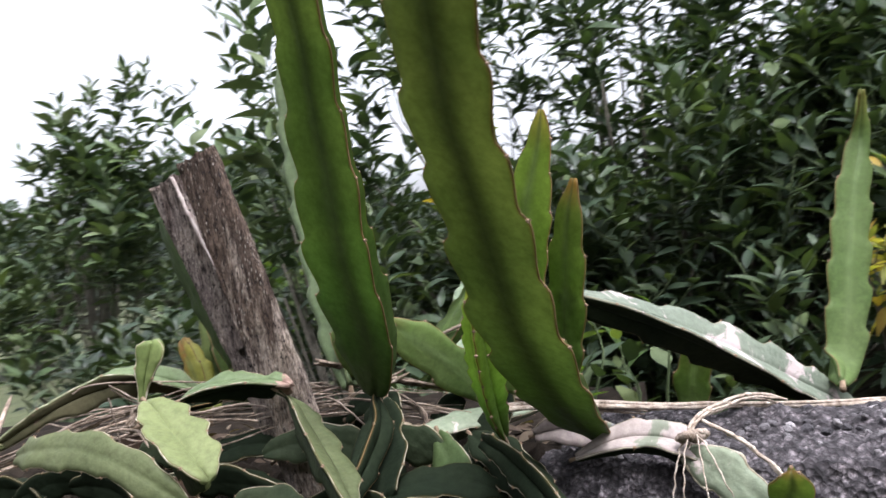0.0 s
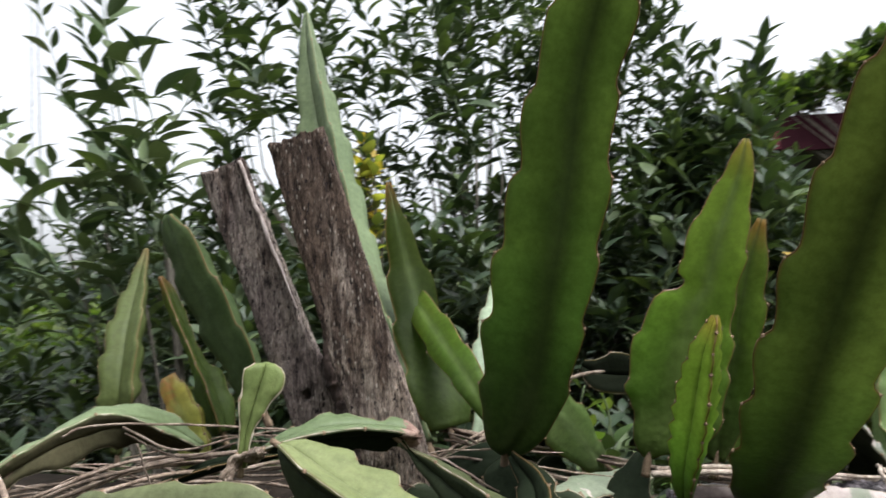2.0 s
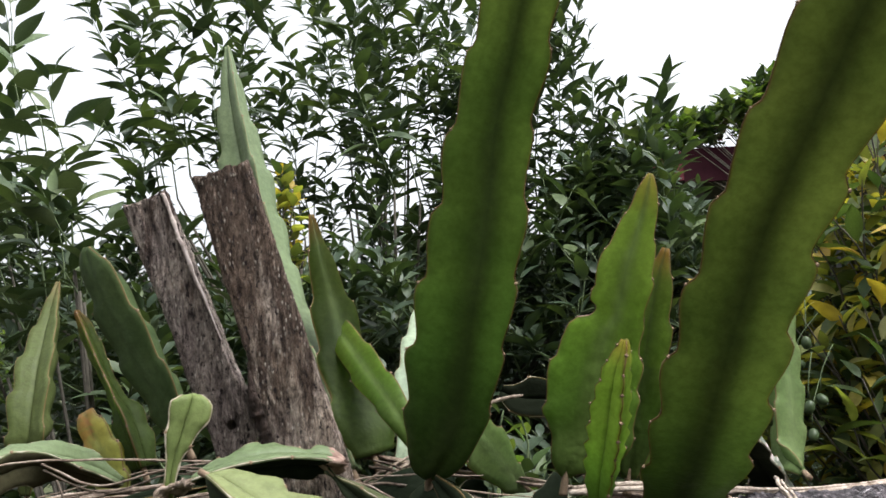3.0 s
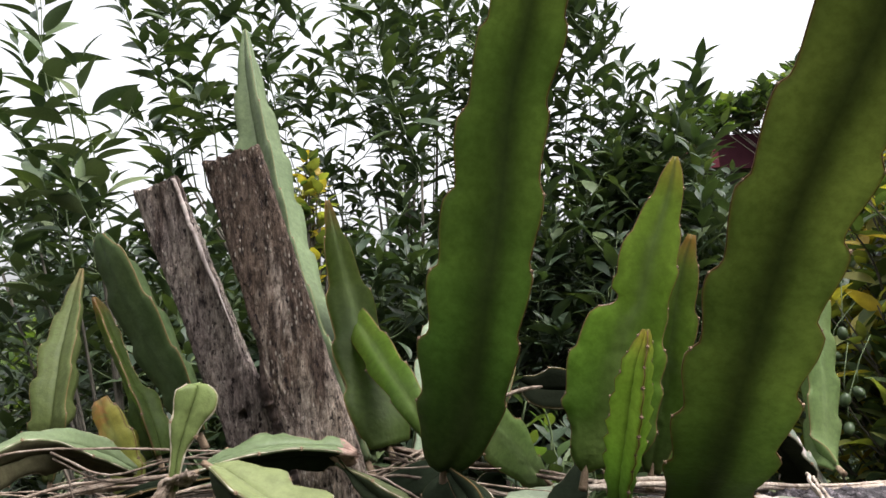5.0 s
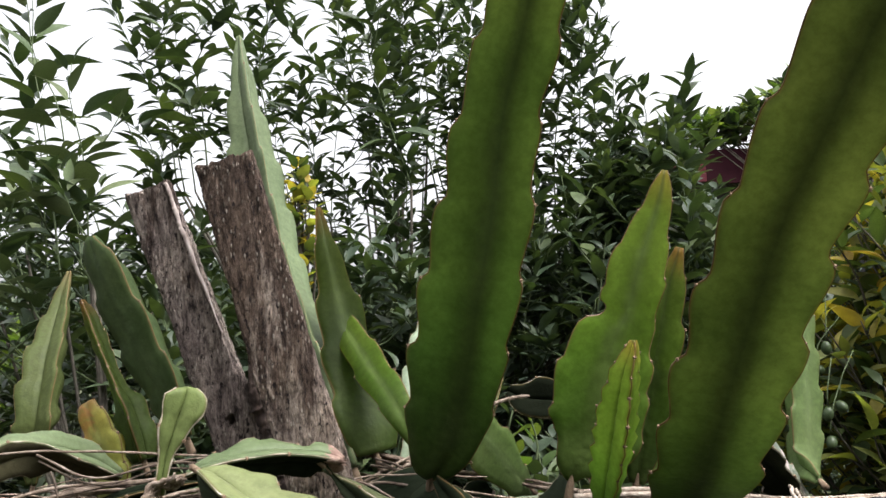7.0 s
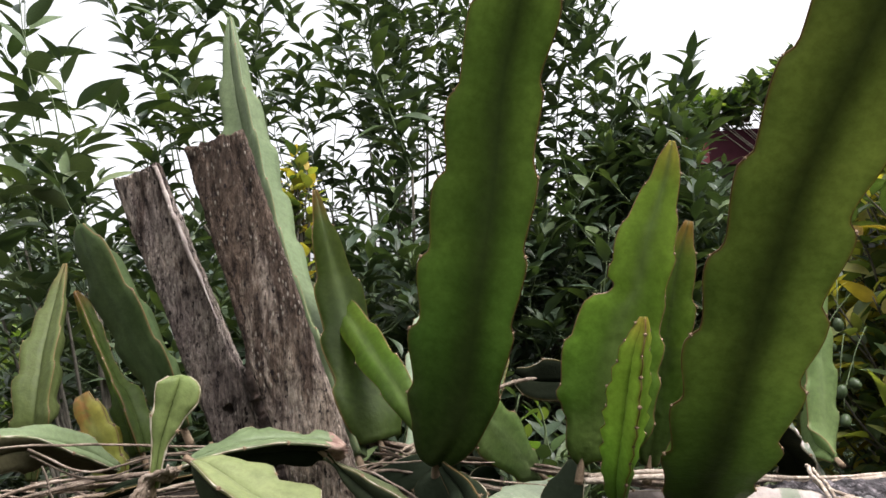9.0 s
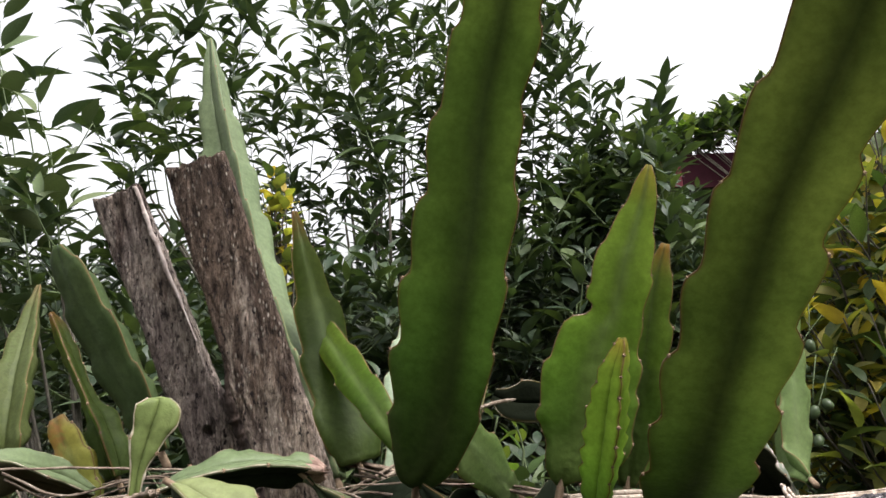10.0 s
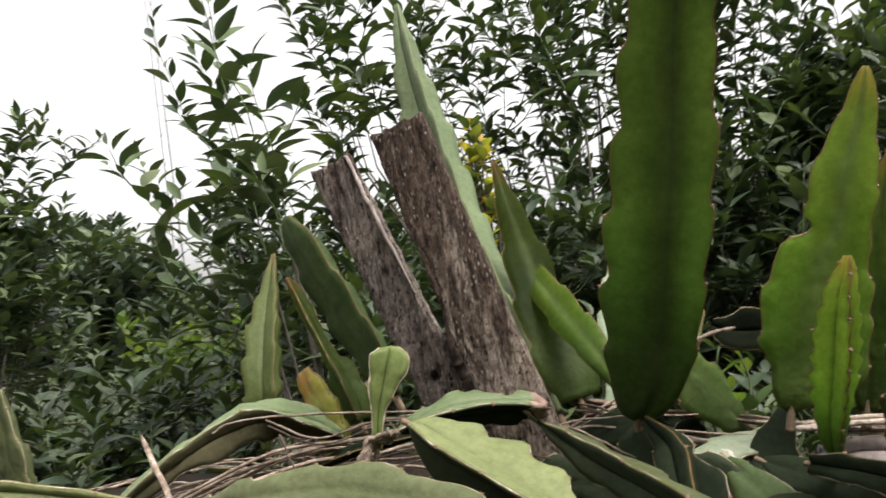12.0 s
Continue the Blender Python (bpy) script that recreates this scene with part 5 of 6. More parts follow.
twig("thick pale vine along the top of the rubble wall", [(0.10, 0.61, 1.0), (0.161, 0.634, 0.994), (0.228, 0.675, 0.979), (0.261, 0.705, 0.971), (0.318, 0.753, 0.957), (0.402, 0.78, 0.95), (0.6, 0.74, 0.968)], 0.0032, 12, 2, 0.003, ROOT)
twig("forked pale aerial root gripping the bleached joint", [(0.318, 0.745, 0.962), (0.296, 0.700, 0.978), (0.272, 0.64, 0.984), (0.258, 0.590, 0.984), (0.256, 0.565, 0.975)], 0.0019, 13, 3, 0.0035, ROOT)
for k, (dx, dy) in enumerate(((-0.012, -0.02), (-0.004, -0.045), (0.008, -0.05), (0.022, -0.035))):
    twig("thin pale rootlet fringe below the knot", [(0.256, 0.575, 0.980), (0.256 + dx * 0.5, 0.575 + dy * 0.5, 0.974), (0.256 + dx, 0.575 + dy, 0.955), (0.256 + dx * 1.2, 0.572 + dy, 0.940)], 0.0008, 60 + k, 1, 0.004, ROOT, "rootlets")
twig("pale root fork running over the wall", [(0.262, 0.60, 0.983), (0.285, 0.585, 0.974), (0.305, 0.555, 0.966), (0.32, 0.53, 0.955)], 0.0018, 14, 2, 0.003, ROOT)
twig("brown shrivelled knot on the aerial root", [(0.250, 0.572, 0.981), (0.258, 0.566, 0.985), (0.266, 0.57, 0.981)], 0.0042, 71, 3, 0.004)
twig("short cut vine end behind the tall stem", [(0.035, 0.668, 1.060), (0.056, 0.668, 1.066), (0.074, 0.667, 1.068)], 0.0030, 15, 1, 0.0005)
twig("crusty brown knot at the foot of the small shoot", [(-0.172, 0.482, 1.030), (-0.165, 0.486, 1.040), (-0.156, 0.484, 1.042), (-0.146, 0.476, 1.047)], 0.0030, 73, 4, 0.0045)
for k in range(34):
    rng = random.Random(100 + k)
    x, y = rng.uniform(-0.42, -0.02), rng.uniform(0.58, 0.74)
    a = rng.uniform(-0.6, 0.6)
    d = rng.uniform(0.05, 0.12)
    z = 1.012 - 0.06 * max(0, x) + rng.uniform(-0.03, 0.01)
    twig("broken dry twig lying on the bed", [(x - d * math.cos(a), y - d * math.sin(a), z - 0.006), (x, y, z + rng.uniform(-0.004, 0.01)), (x + d * math.cos(a), y + d * math.sin(a), z - rng.uniform(0, 0.015))],
         rng.uniform(0.0009, 0.0018), 200 + k, 1, 0.004, group="loose twigs")


def litter():
    rng = random.Random(5)
    placed = []
    for _ in range(240):
        x, y = rng.uniform(-0.55, 0.12), rng.uniform(0.66, 0.80)
        z = 0.945 + rng.uniform(0, 0.012)
        placed.append(leaf_matrix((x, y, z), (rng.uniform(-1, 1), rng.uniform(-1, 1), rng.uniform(-0.3, 0.3)), (rng.uniform(-0.6, 0.6), rng.uniform(-0.6, 0.6), 1), rng.uniform(0.01, 0.03)))
    ob = leaves_mesh("leaf_litter", placed, BROAD, LEAF_DRY, None)
    return tagged(ob, "dry brown leaf litter on the bed", "litter", kind="stuff")


litter()


# ---- trees ----
def tree(name, label, foot, shoots, limbs, leaf, templates, mat, seed, extra=None, twig_mat=None, spread=1.0, droop=0.35, group="", category="tree", trunk_radius=0.03, sides=0, near=0):
    """shoots: (base, top, leaves), or (knots, None, leaves, leaf length). Limbs climb from the foot to the nearest shoots' bases."""
    rng = random.Random(seed)
    root = thing(name, label, category, foot, group=group)
    o = np.array(foot, float)
    wood, limb, leaves, special = [], [], [], []
    crotch = o + np.array((0, 0, limbs))
    wood.append(tube(spline([o, (o + crotch) / 2 + np.array((0.02, -0.02, 0)), crotch], 10)[0] - o, np.linspace(trunk_radius, trunk_radius * 0.75, 10), 10))
    thin = []
    for base, top, count, *own in shoots:
        b = np.array(base if top else base[0], float)
        mid = (crotch + b) / 2 + np.array((0, 0, -0.06))
        limb.append(tube(spline([crotch, mid, b], 8)[0] - o, np.linspace(trunk_radius * 0.3, 0.003, 8), 5))
        if top:
            paths, placed = leafy_shoot(base, top, count, leaf, rng, spread=spread, droop=droop, sides=sides)
        else:
            paths, placed = guided_shoot(base, count, own[0], rng, droop, spread, min(sides, 3))
        for path in paths:
            thin.append(tube(path - o, np.linspace(0.0028, 0.0009, len(path)), 4))
        for m in placed:
            m = m.copy()
            m[:, 3] -= o
            (special if extra and rng.random() < extra[1] else leaves).append(m)
    v, f = joined(wood)
    mesh_ob("trunk", v, f, BARK, root)
    if len(limb) <= 12:
        for v, f in limb:
            mesh_ob("limb", v, f, BARK, root)
    else:
        v, f = joined(limb)
        tagged(mesh_ob("branchwork", v, f, BARK, root), kind="stuff")
    v, f = joined(thin)
    tagged(mesh_ob("twiggery", v, f, twig_mat or GREEN_TWIG, root), kind="stuff")
    groups = [(leaves, mat)] + ([(special, extra[0])] if special else [])
    if near:
        every = sorted(((m[1, 3], k, m, g[1]) for g in groups for k, m in enumerate(g[0])), key=lambda e: e[:2])
        edge = every[min(near, len(every)) - 1][0]
        shared = {}
        for k, (y, _, m, lm) in enumerate(every[:near]):
            key = (k % len(templates), lm)
            if key not in shared:
                me = bpy.data.meshes.new("leaf")
                me.from_pydata([tuple(v) for v in templates[key[0]][0]], [], templates[key[0]][1])
                me.materials.append(SINGLE[lm])
                me.polygons.foreach_set("use_smooth", [True] * len(me.polygons))
                shared[key] = me
            ob = new("leaf", shared[key])
            ob.parent = root
            ob.matrix_local = Matrix([list(r) for r in m] + [[0, 0, 0, 1]])
        groups = [([m for m in g if m[1, 3] > edge], lm) for g, lm in groups]
    for g, lm in groups:
        crown = leaves_mesh("crown", g, templates, lm, root)
        if crown:
            tagged(crown, kind="stuff")
    return root


def citrus_shoots():
    rng = random.Random(42)
    out = []

    def add(x, y, z, tall, n, sway=0.16):
        # shoots are capped to fit the camera's view, leaving the house eaves visible
        z = min(z, 1.14 + 0.12 * y) if x > 0.325 * y else z
        out.append(((x + rng.uniform(-sway, sway) * tall, y + rng.uniform(-sway, sway) * tall, z - tall), (x, y, z), int(n * 1.75)))

    def stem(n, leaf, *knots):
        out.append((list(knots), None, int(n * 2.2), leaf * 1.12))
    # the shoots that stand against the sky
    stem(17, 0.08, (-0.89, 1.90, 1.26), (-0.91, 1.92, 1.48), (-0.94, 1.95, 1.67), (-1.00, 1.97, 1.82), (-1.05, 2.00, 1.93))
    stem(20, 0.082, (-0.65, 2.10, 1.54), (-0.68, 2.12, 1.72), (-0.76, 2.14, 1.89), (-0.84, 2.16, 2.06), (-0.88, 2.18, 2.19))
    stem(20, 0.08, (-0.66, 2.20, 1.54), (-0.70, 2.20, 1.78), (-0.74, 2.20, 1.96), (-0.74, 2.20, 2.19))
    stem(19, 0.08, (-0.66, 2.30, 1.56), (-0.69, 2.30, 1.83), (-0.71, 2.30, 2.03), (-0.69, 2.30, 2.24))
    stem(9, 0.09, (-0.73, 2.00, 1.40), (-0.68, 2.00, 1.61), (-0.75, 2.00, 1.69), (-0.76, 2.00, 1.71))
    stem(15, 0.092, (-0.53, 1.95, 1.55), (-0.54, 1.95, 1.70), (-0.55, 1.95, 1.82), (-0.47, 1.92, 1.93), (-0.43, 1.92, 2.03))
    stem(18, 0.085, (-0.43, 2.20, 1.53), (-0.43, 2.20, 1.72), (-0.45, 2.20, 1.88), (-0.42, 2.20, 2.04), (-0.40, 2.20, 2.18))
    stem(15, 0.085, (-0.29, 2.40, 1.46), (-0.34, 2.40, 1.68), (-0.38, 2.40, 1.82), (-0.36, 2.40, 1.92))
    stem(22, 0.075, (-0.08, 2.20, 1.51), (-0.21, 2.20, 1.76), (-0.30, 2.20, 1.90), (-0.40, 2.20, 2.04), (-0.46, 2.20, 2.13))
    stem(22, 0.075, (-0.07, 2.30, 1.56), (-0.15, 2.30, 1.75), (-0.23, 2.30, 1.96), (-0.23, 2.30, 2.13), (-0.24, 2.30, 2.25))
    stem(20, 0.085, (-0.09, 2.20, 1.53), (-0.08, 2.20, 1.74), (-0.04, 2.20, 1.86), (-0.05, 2.20, 2.03), (-0.06, 2.20, 2.16))
    stem(15, 0.09, (-0.04, 2.10, 1.51), (-0.12, 2.10, 1.79), (-0.14, 2.10, 1.91), (-0.11, 2.10, 2.00), (-0.09, 2.10, 2.10))
    stem(18, 0.08, (0.03, 2.30, 1.51), (-0.01, 2.30, 1.81), (0.06, 2.30, 1.98), (0.09, 2.30, 2.10), (0.12, 2.30, 2.20))
    stem(8, 0.06, (-0.26, 2.40, 1.34), (-0.23, 2.40, 1.47), (-0.25, 2.40, 1.60))
    stem(18, 0.085, (0.15, 2.30, 1.39), (0.17, 2.30, 1.67), (0.27, 2.30, 1.92), (0.26, 2.30, 2.16))
    stem(18, 0.085, (0.30, 2.30, 1.38), (0.30, 2.30, 1.66), (0.36, 2.30, 1.88), (0.42, 2.30, 2.15))
    stem(30, 0.072, (0.41, 2.15, 1.27), (0.42, 2.17, 1.54), (0.44, 2.20, 1.79), (0.48, 2.20, 2.13))
    stem(26, 0.072, (0.47, 2.30, 1.27), (0.49, 2.30, 1.57), (0.50, 2.30, 1.80), (0.52, 2.30, 1.97), (0.55, 2.30, 2.11))
    stem(26, 0.075, (0.36, 2.25, 1.31), (0.36, 2.25, 1.56), (0.39, 2.25, 1.78), (0.43, 2.25, 1.96), (0.46, 2.25, 2.16))
    stem(15, 0.072, (0.55, 2.10, 1.34), (0.57, 2.10, 1.55), (0.59, 2.10, 1.67), (0.57, 2.10, 1.76))
    stem(13, 0.072, (0.58, 2.10, 1.37), (0.62, 2.10, 1.55), (0.68, 2.10, 1.66), (0.72, 2.10, 1.78))
    stem(14, 0.072, (0.50, 2.20, 1.39), (0.52, 2.20, 1.58), (0.56, 2.20, 1.68), (0.56, 2.20, 1.77))
    stem(15, 0.08, (0.61, 2.15, 1.38), (0.65, 2.15, 1.51), (0.69, 2.15, 1.60), (0.71, 2.15, 1.71))
    stem(26, 0.075, (0.28, 2.20, 1.30), (0.29, 2.20, 1.55), (0.31, 2.20, 1.75), (0.33, 2.20, 2.0))
    stem(26, 0.072, (0.40, 2.40, 1.35), (0.43, 2.40, 1.60), (0.46, 2.40, 1.80), (0.47, 2.40, 2.0))
    stem(20, 0.072, (0.46, 2.10, 1.30), (0.48, 2.10, 1.50), (0.50, 2.10, 1.64), (0.51, 2.10, 1.78))
    stem(20, 0.075, (0.20, 2.40, 1.35), (0.21, 2.40, 1.60), (0.22, 2.40, 1.85))
    # higher and further back
    for _ in range(24):
        x = rng.uniform(-0.7, 0.45)
        add(x, rng.uniform(2.5, 2.9), rng.uniform(1.9, 2.6), rng.uniform(0.5, 0.8), rng.randint(12, 15))
    for _ in range(16):
        x = rng.uniform(0.30, 1.05)
        add(x, rng.uniform(1.9, 2.6), rng.uniform(1.38, 1.58) - 0.22 * smooth01(0.72, 0.84, x), rng.uniform(0.4, 0.6), 16)
    for _ in range(14):
        y = rng.uniform(1.8, 2.6)
        add(rng.uniform(-0.52, -0.30) * y, y, rng.uniform(1.35, 1.62), rng.uniform(0.4, 0.6), rng.randint(9, 12), 0.25)
    for _ in range(26):
        x = rng.uniform(0.46, 0.76)
        add(x, rng.uniform(1.9, 2.35), rng.uniform(1.46, 1.62) - 0.10 * smooth01(0.72, 0.86, x), rng.uniform(0.3, 0.5), 15, 0.3)
    for _ in range(7):
        add(rng.uniform(-0.16, 0.25), rng.uniform(2.0, 2.5), rng.uniform(1.48, 1.66), rng.uniform(0.3, 0.5), 15, 0.3)
    # the dense middle
    for _ in range(140):
        y = rng.uniform(1.75, 2.8)
        x = rng.uniform(-0.42 * y, 1.0)
        add(x, y, rng.uniform(1.2, 1.36 + 0.20 * smooth01(-0.08, 0.10, x)), rng.uniform(0.4, 0.7), rng.randint(13, 18), 0.3)
    for _ in range(120):
        x = rng.uniform(-1.45, 0.9)
        add(x, rng.uniform(1.5, 2.7), rng.uniform(0.7, 1.25), rng.uniform(0.35, 0.6), rng.randint(12, 16), 0.4)
    return out


tree("citrus_tree", "dense dark green citrus tree with upright leafy shoots", (-0.1, 2.55, 0), citrus_shoots(), 0.45, 0.082, SLENDER, LEAF_CITRUS, 7, (LEAF_YOUNG, 0.05), trunk_radius=0.045, sides=4, near=300, group="citrus trees")


def near_shoots():
    out = []

    def stem(n, leaf, *knots):
        out.append((list(knots), None, n, leaf))
    stem(17, 0.105, (-0.67, 1.60, 1.29), (-0.72, 1.62, 1.49), (-0.75, 1.64, 1.63), (-0.81, 1.66, 1.75), (-0.83, 1.68, 1.85), (-0.86, 1.70, 1.96))
    stem(14, 0.1, (-0.65, 1.55, 1.32), (-0.65, 1.54, 1.44), (-0.66, 1.54, 1.52), (-0.69, 1.56, 1.62), (-0.69, 1.57, 1.69))
    stem(6, 0.115, (-0.62, 1.50, 1.25), (-0.60, 1.48, 1.33), (-0.62, 1.47, 1.39), (-0.64, 1.46, 1.41))
    stem(6, 0.105, (-0.62, 1.52, 1.23), (-0.67, 1.50, 1.32), (-0.72, 1.49, 1.34))
    stem(20, 0.095, (-0.75, 1.66, 1.25), (-0.79, 1.70, 1.46), (-0.82, 1.72, 1.64), (-0.85, 1.74, 1.77), (-0.86, 1.76, 1.90), (-0.89, 1.78, 2.03))
    stem(26, 0.085, (-0.89, 1.80, 1.34), (-1.01, 2.00, 1.59), (-1.13, 2.08, 1.75), (-1.19, 2.12, 1.90), (-1.23, 2.13, 2.02), (-1.23, 2.13, 2.08))
    stem(20, 0.088, (-0.89, 1.80, 1.25), (-0.99, 1.86, 1.38), (-1.09, 1.88, 1.45), (-1.15, 1.90, 1.54), (-1.18, 1.90, 1.61))
    stem(10, 0.1, (-0.75, 1.60, 1.16), (-0.83, 1.62, 1.28), (-0.92, 1.64, 1.34), (-0.99, 1.66, 1.38))
    stem(8, 0.095, (-0.85, 1.75, 1.22), (-0.94, 1.80, 1.40), (-1.02, 1.82, 1.45), (-1.03, 1.83, 1.50))
    stem(12, 0.105, (-0.80, 1.60, 1.10), (-0.90, 1.60, 1.18), (-0.97, 1.62, 1.28), (-1.00, 1.63, 1.36))
    stem(12, 0.105, (-0.85, 1.70, 1.05), (-0.98, 1.74, 1.16), (-1.06, 1.78, 1.28), (-1.10, 1.80, 1.34))
    stem(10, 0.105, (-0.76, 1.60, 1.08), (-0.84, 1.58, 1.18), (-0.88, 1.56, 1.26))
    stem(10, 0.10, (-0.95, 1.75, 1.30), (-1.04, 1.76, 1.42), (-1.12, 1.76, 1.52), (-1.18, 1.76, 1.58))
    return out


tree("citrus_sapling", "young citrus tree with large fresh green leaves", (-0.62, 1.66, 0), near_shoots(), 0.5, 0.105, SLENDER, LEAF_YOUNG, 9, (LEAF_CITRUS, 0.35), trunk_radius=0.016, sides=1, near=300, group="citrus trees")


def side_shoots(seed, cx, cy, rx, ry, low, high, count, lean=0.25, tall=(0.35, 0.7), n=(16, 24)):
    rng = random.Random(seed)
    out = []
    for _ in range(count):
        a, r = rng.uniform(0, 6.28), math.sqrt(rng.random())
        x, y = cx + rx * r * math.cos(a), cy + ry * r * math.sin(a)
        z = low + (high(x, r) - low) * rng.random() ** 0.6
        t = rng.uniform(*tall)
        out.append(((x - lean * (x - cx) * t, y - lean * (y - cy) * t, z - t), (x, y, z), rng.randint(*n)))
    return out


# lighter leaves are mixed in to imitate haze and leaf sheen
tree("citrus_tree", "rounded dark citrus tree with glossy leaves", (-2.95, 3.1, 0),
     side_shoots(3, -2.88, 3.1, 0.60, 0.5, 0.9, lambda x, r: 2.12 - 0.35 * r * r, 46)
     + [([(-2.75, 3.1, 1.5), (-2.5, 3.15, 1.85), (-2.35, 3.2, 2.0), (-2.2, 3.25, 2.1)], None, 48, 0.105), ([(-2.75, 3.05, 1.5), (-2.52, 3.1, 1.9), (-2.45, 3.12, 2.08), (-2.38, 3.12, 2.22)], None, 52, 0.11),
        ([(-2.85, 3.05, 1.5), (-2.66, 3.1, 1.9), (-2.55, 3.12, 2.1), (-2.5, 3.12, 2.26)], None, 52, 0.11), ([(-2.6, 3.0, 1.4), (-2.4, 3.05, 1.65), (-2.3, 3.1, 1.82)], None, 36, 0.105),
        ([(-2.9, 3.0, 1.5), (-2.8, 3.05, 1.85), (-2.72, 3.1, 2.2)], None, 44, 0.11), ([(-2.55, 3.0, 1.2), (-2.36, 3.0, 1.4), (-2.25, 3.0, 1.55)], None, 34, 0.105),
        ([(-2.95, 3.1, 1.5), (-2.98, 3.1, 1.9), (-2.95, 3.1, 2.2)], None, 40, 0.11)],
     0.5, 0.125, SLENDER, LEAF_CITRUS, 13, (LEAF_YOUNG, 0.55), trunk_radius=0.04, sides=3, group="citrus trees")
tree("shrub", "low dark shrub filling the gap below the trees", (-1.75, 2.2, 0), side_shoots(4, -1.7, 2.3, 0.55, 0.5, 0.5, lambda x, r: 1.06, 90), 0.3, 0.088, SLENDER, LEAF_SHRUB, 14, (LEAF_CITRUS, 0.15), category="shrub", trunk_radius=0.02, sides=2)
tree("vine_thicket", "light green broad-leaved vine thicket", (-2.0, 3.6, 0), side_shoots(6, -2.1, 3.8, 0.5, 0.4, 0.6, lambda x, r: 1.32, 70), 0.3, 0.085, BROAD, LEAF_VINE, 15, category="vine", trunk_radius=0.02)
tree("shrub", "tall dark hedge shrub behind the citrus tree", (0.3, 3.6, 0), side_shoots(5, 0.2, 3.7, 2.0, 0.5, 0.4, lambda x, r: 1.62 - 0.2 * smooth01(-0.9, -0.6, x) * (1 - smooth01(-0.1, 0.1, x)), 240, tall=(0.4, 0.8)), 0.3, 0.11, BROAD, LEAF_FAR, 16, category="shrub", trunk_radius=0.03, sides=2)
tree("plum_tree", "dense plum tree with yellowing drooping leaves and dark branches", (0.95, 1.45, 0), side_shoots(12, 0.84, 1.30, 0.37, 0.30, 0.62, lambda x, r: 1.24 + 0.3 * smooth01(0.5, 0.8, x), 285, lean=2.2, tall=(0.22, 0.4), n=(14, 19)), 0.5, 0.076, LANCE, LEAF_PLUM, 17, (LEAF_YELLOW, 0.40), BARK, droop=1.8, trunk_radius=0.025, near=300)
tree("plum_shrub", "low plum sucker with drooping bright yellow leaves", (0.47, 1.34, 0), side_shoots(18, 0.465, 1.28, 0.028, 0.04, 1.02, lambda x, r: 1.09, 9, tall=(0.07, 0.12), n=(7, 9)), 0.8, 0.05, LANCE, LEAF_YELLOW, 19, (LEAF_PLUM, 0.1), BARK, droop=2.2, category="shrub", trunk_radius=0.006, near=90)
tree("weed", "low weed with small fresh leaves behind the wall", (0.11, 0.99, 0), side_shoots(22, 0.11, 0.98, 0.10, 0.06, 0.93, lambda x, r: 1.04, 10, tall=(0.12, 0.2), n=(5, 8)), 0.7, 0.05, BROAD, LEAF_CITRUS, 23, (LEAF_VINE, 0.45), category="weed", trunk_radius=0.006, near=90)
tree("yellow_shrub", "thin shrub turning yellow among the citrus shoots", (-0.30, 1.80, 0), side_shoots(24, -0.285, 1.66, 0.06, 0.05, 1.24, lambda x, r: 1.49, 34, tall=(0.1, 0.18), n=(8, 11)), 0.9, 0.042, BROAD, LEAF_YELLOW, 25, (LEAF_PLUM, 0.5), BARK, category="shrub", trunk_radius=0.008)


def far_tree(x, y, high, wide, seed, shoots=190):
    return tree("tree", "large dark distant tree with a dense crown", (x, y, 0), side_shoots(seed, x, y, wide, wide * 0.8, high * 0.3, lambda xx, r: high * (1 - 0.35 * r * r), shoots, tall=(0.5, 1.0), n=(14, 20)), high * 0.3, 0.26, BROAD, LEAF_FAR, seed + 1, trunk_radius=0.16, group="distant trees")


far_tree(-8.5, 11.4, 3.6, 1.95, 31, 440)
far_tree(-5.9, 11.8, 2.4, 1.5, 33)
far_tree(-3.4, 12.5, 2.5, 2.0, 35)
far_tree(0.5, 13.0, 2.6, 2.2, 37)
far_tree(4.6, 12.0, 2.6, 2.2, 39)
far_tree(-12.5, 11.0, 3.2, 2.2, 41)


# ---- small green fruit ----
def fruit_mesh():
    bm = bmesh.new()
    bmesh.ops.create_uvsphere(bm, u_segments=14, v_segments=9, radius=0.0070)
    for v in bm.verts:
        v.co.z *= 1.35
        v.co *= 1 + 0.03 * noise.noise(v.co * 90)
    me = bpy.data.meshes.new("green_plum")
    bm.to_mesh(me)
    bm.free()
    me.materials.append(FRUIT)
    me.polygons.foreach_set("use_smooth", [True] * len(me.polygons))
    return me


FRUIT_MESH = fruit_mesh()
for k, (x, y, z) in enumerate(((0.524, 1.092, 1.078), (0.494, 1.042, 0.997), (0.497, 1.046, 0.961), (0.521, 1.06, 1.004), (0.646, 1.13, 1.336), (0.522, 1.116, 1.048))):
    root = thing("green_plum", "small unripe green plum hanging on a thin stalk", "fruit", (x, y, z), group="green plums")
    ob = new("flesh", FRUIT_MESH)
    ob.parent = root
    ob.rotation_euler = (0.3 * k, 0.2 * k, k)
    v, f = tube(spline([(0, 0, 0.011), (0.004, 0.002, 0.035), (0.015 + 0.006 * k, 0.02, 0.07)], 8)[0], np.full(8, 0.0007), 5)
    mesh_ob("stalk", v, f, GREEN_TWIG, root)


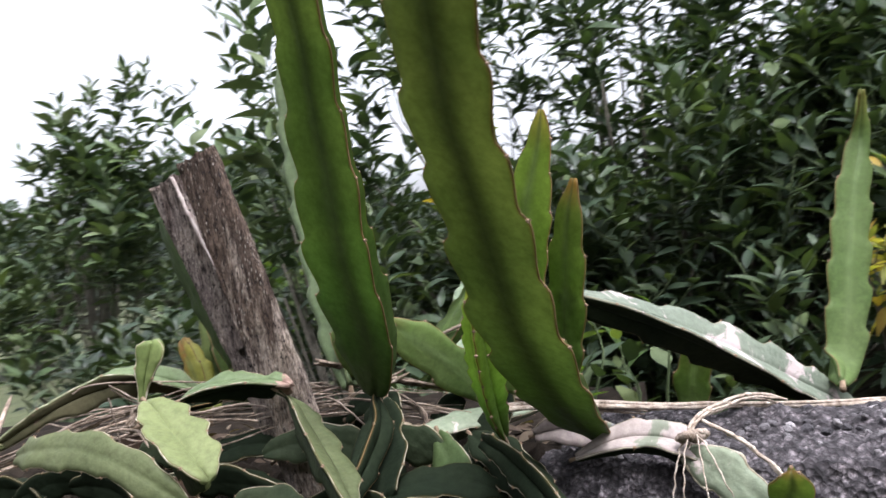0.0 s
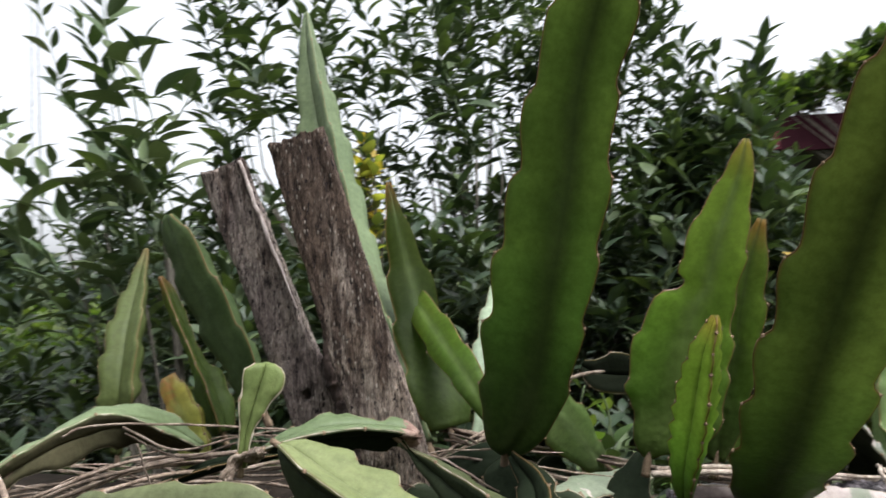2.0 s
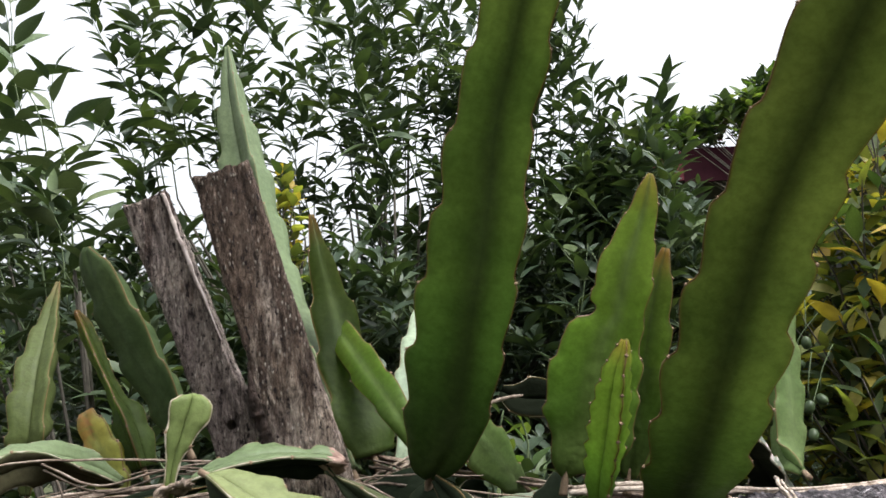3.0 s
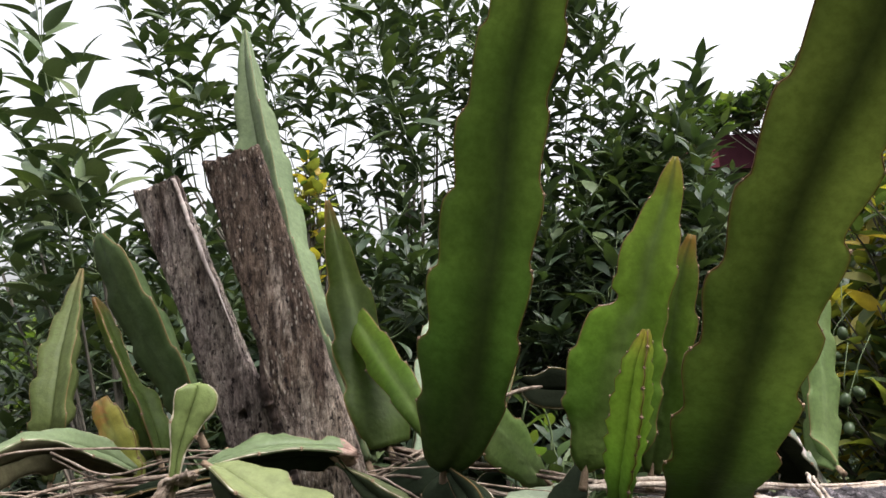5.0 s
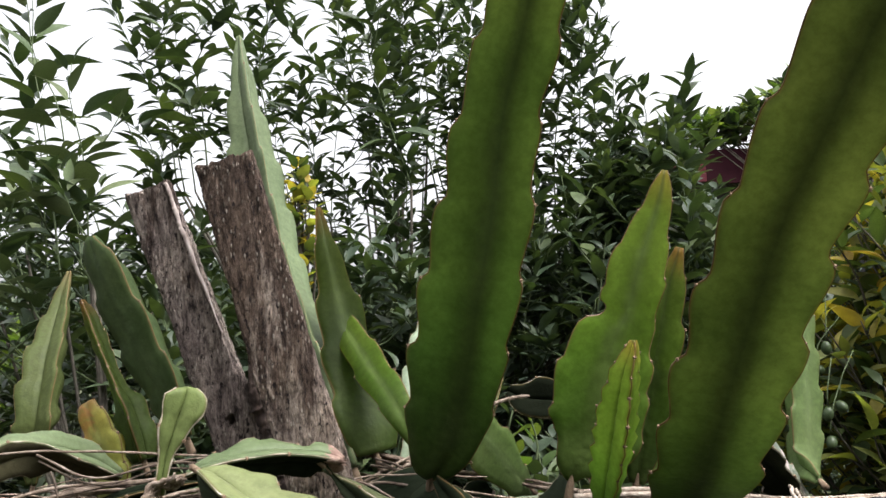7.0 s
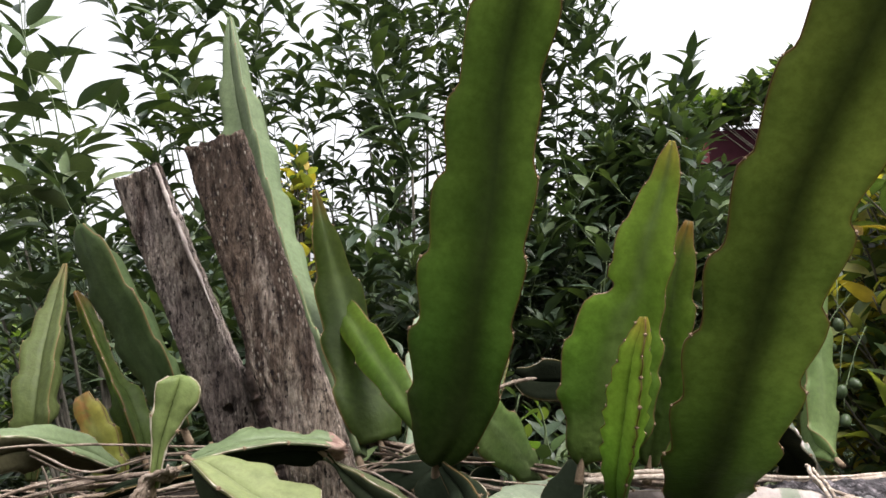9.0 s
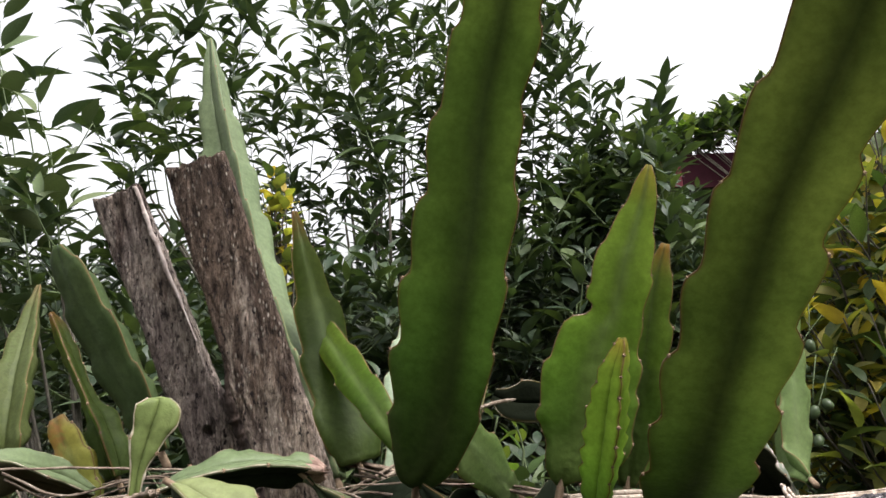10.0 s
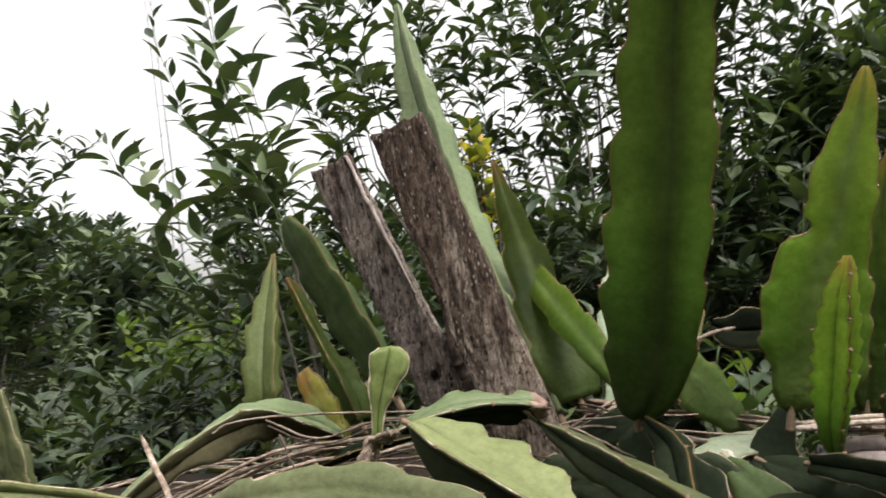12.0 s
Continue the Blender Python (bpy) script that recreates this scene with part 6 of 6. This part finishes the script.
# ---- house, mast and cable in the distance ----
def box(lo, hi):
    x, y, z = zip(lo, hi)
    v = [(x[i], y[j], z[k]) for k in (0, 1) for j in (0, 1) for i in (0, 1)]
    return v, [(0, 2, 3, 1), (4, 5, 7, 6), (0, 1, 5, 4), (1, 3, 7, 5), (3, 2, 6, 7), (2, 0, 4, 6)]


def house():
    root = thing("house", "low house with a faded red metal roof", "house", (3.85, 8.0, 0))
    v, f = box((-1.3, -1.2, 0), (2.6, 2.5, 2.45))
    mesh_ob("wall", v, f, HOUSE_WALL, root, smooth=False)
    verts, faces, n = [], [], 60
    for j, (y, z) in enumerate(((-1.9, 2.38), (0.7, 2.62), (0.7, 2.58), (-1.9, 2.34))):
        for i in range(n):
            x = -2.35 + 5.45 * i / (n - 1)
            verts.append((x, y, z + 0.02 * math.sin(i * 1.6)))
    for j in range(4):
        for i in range(n - 1):
            a, b = j * n + i, ((j + 1) % 4) * n + i
            faces.append((a, a + 1, b + 1, b))
    mesh_ob("roof", verts, faces, ROOF_RED, root, "faded red corrugated roof sheet")
    v, f = box((-2.35, -1.95, 2.18), (-1.724, -1.91, 2.40))
    mesh_ob("barge_board", v, f, ROOF_RED, root, "faded pinkish red board at the end of the eaves", smooth=False)
    v, f = box((-1.72, -1.95, 2.16), (3.12, -1.91, 2.42))
    mesh_ob("fascia", v, f, FASCIA_RED, root, "dark red eaves board", smooth=False)
    for k in range(2):
        v, f = box((-0.9 + 1.9 * k, -1.23, 1.0), (0.1 + 1.9 * k, -1.2, 1.9))
        mesh_ob("window", v, f, CABLE, root, smooth=False)


house()
tree("climbing_vine", "leafy vine grown over the eaves of the house", (3.3, 6.0, 0), side_shoots(44, 2.9, 6.15, 1.05, 0.2, 2.52, lambda x, r: 2.70 + 0.4 * smooth01(2.2, 3.2, x), 150, tall=(0.1, 0.22), n=(10, 16)), 1.6, 0.12, BROAD, LEAF_CITRUS, 45, (LEAF_VINE, 0.5), category="vine", trunk_radius=0.03)


def mast():
    root = thing("radio_mast", "slender steel lattice mast far away", "mast", (-30.9, 53.4, 0))
    pieces = []
    for sx, sy in ((-1, -1), (1, -1), (0, 1)):
        pieces = tube([(0.35 * sx, 0.35 * sy, 0), (0.25 * sx, 0.25 * sy, 20), (0.18 * sx, 0.18 * sy, 45)], [0.05, 0.05, 0.04], 5)
        mesh_ob("leg", *pieces, METAL, root)
    for k in range(40):
        z, s = k * 1.1, 1 if k % 2 else -1
        w = 0.35 - 0.17 * k / 40
        mesh_ob("brace", *tube([(-w * s, -w, z), (w * s, -w, z + 1.1)], [0.025, 0.025], 4), METAL, root)


mast()
line = spline([(16.5, 17.5, 18.7), (10.533, 19.134, 8.687), (9.649, 19.299, 7.212), (5.3, 20.1, -0.05)], 24)[0]
cable = mesh_ob("overhead_cable", *tube(line, np.full(24, 0.014), 5), CABLE)
tagged(cable, "thin black overhead cable running down to the ground", "cable")


rubble_stones(WALL)
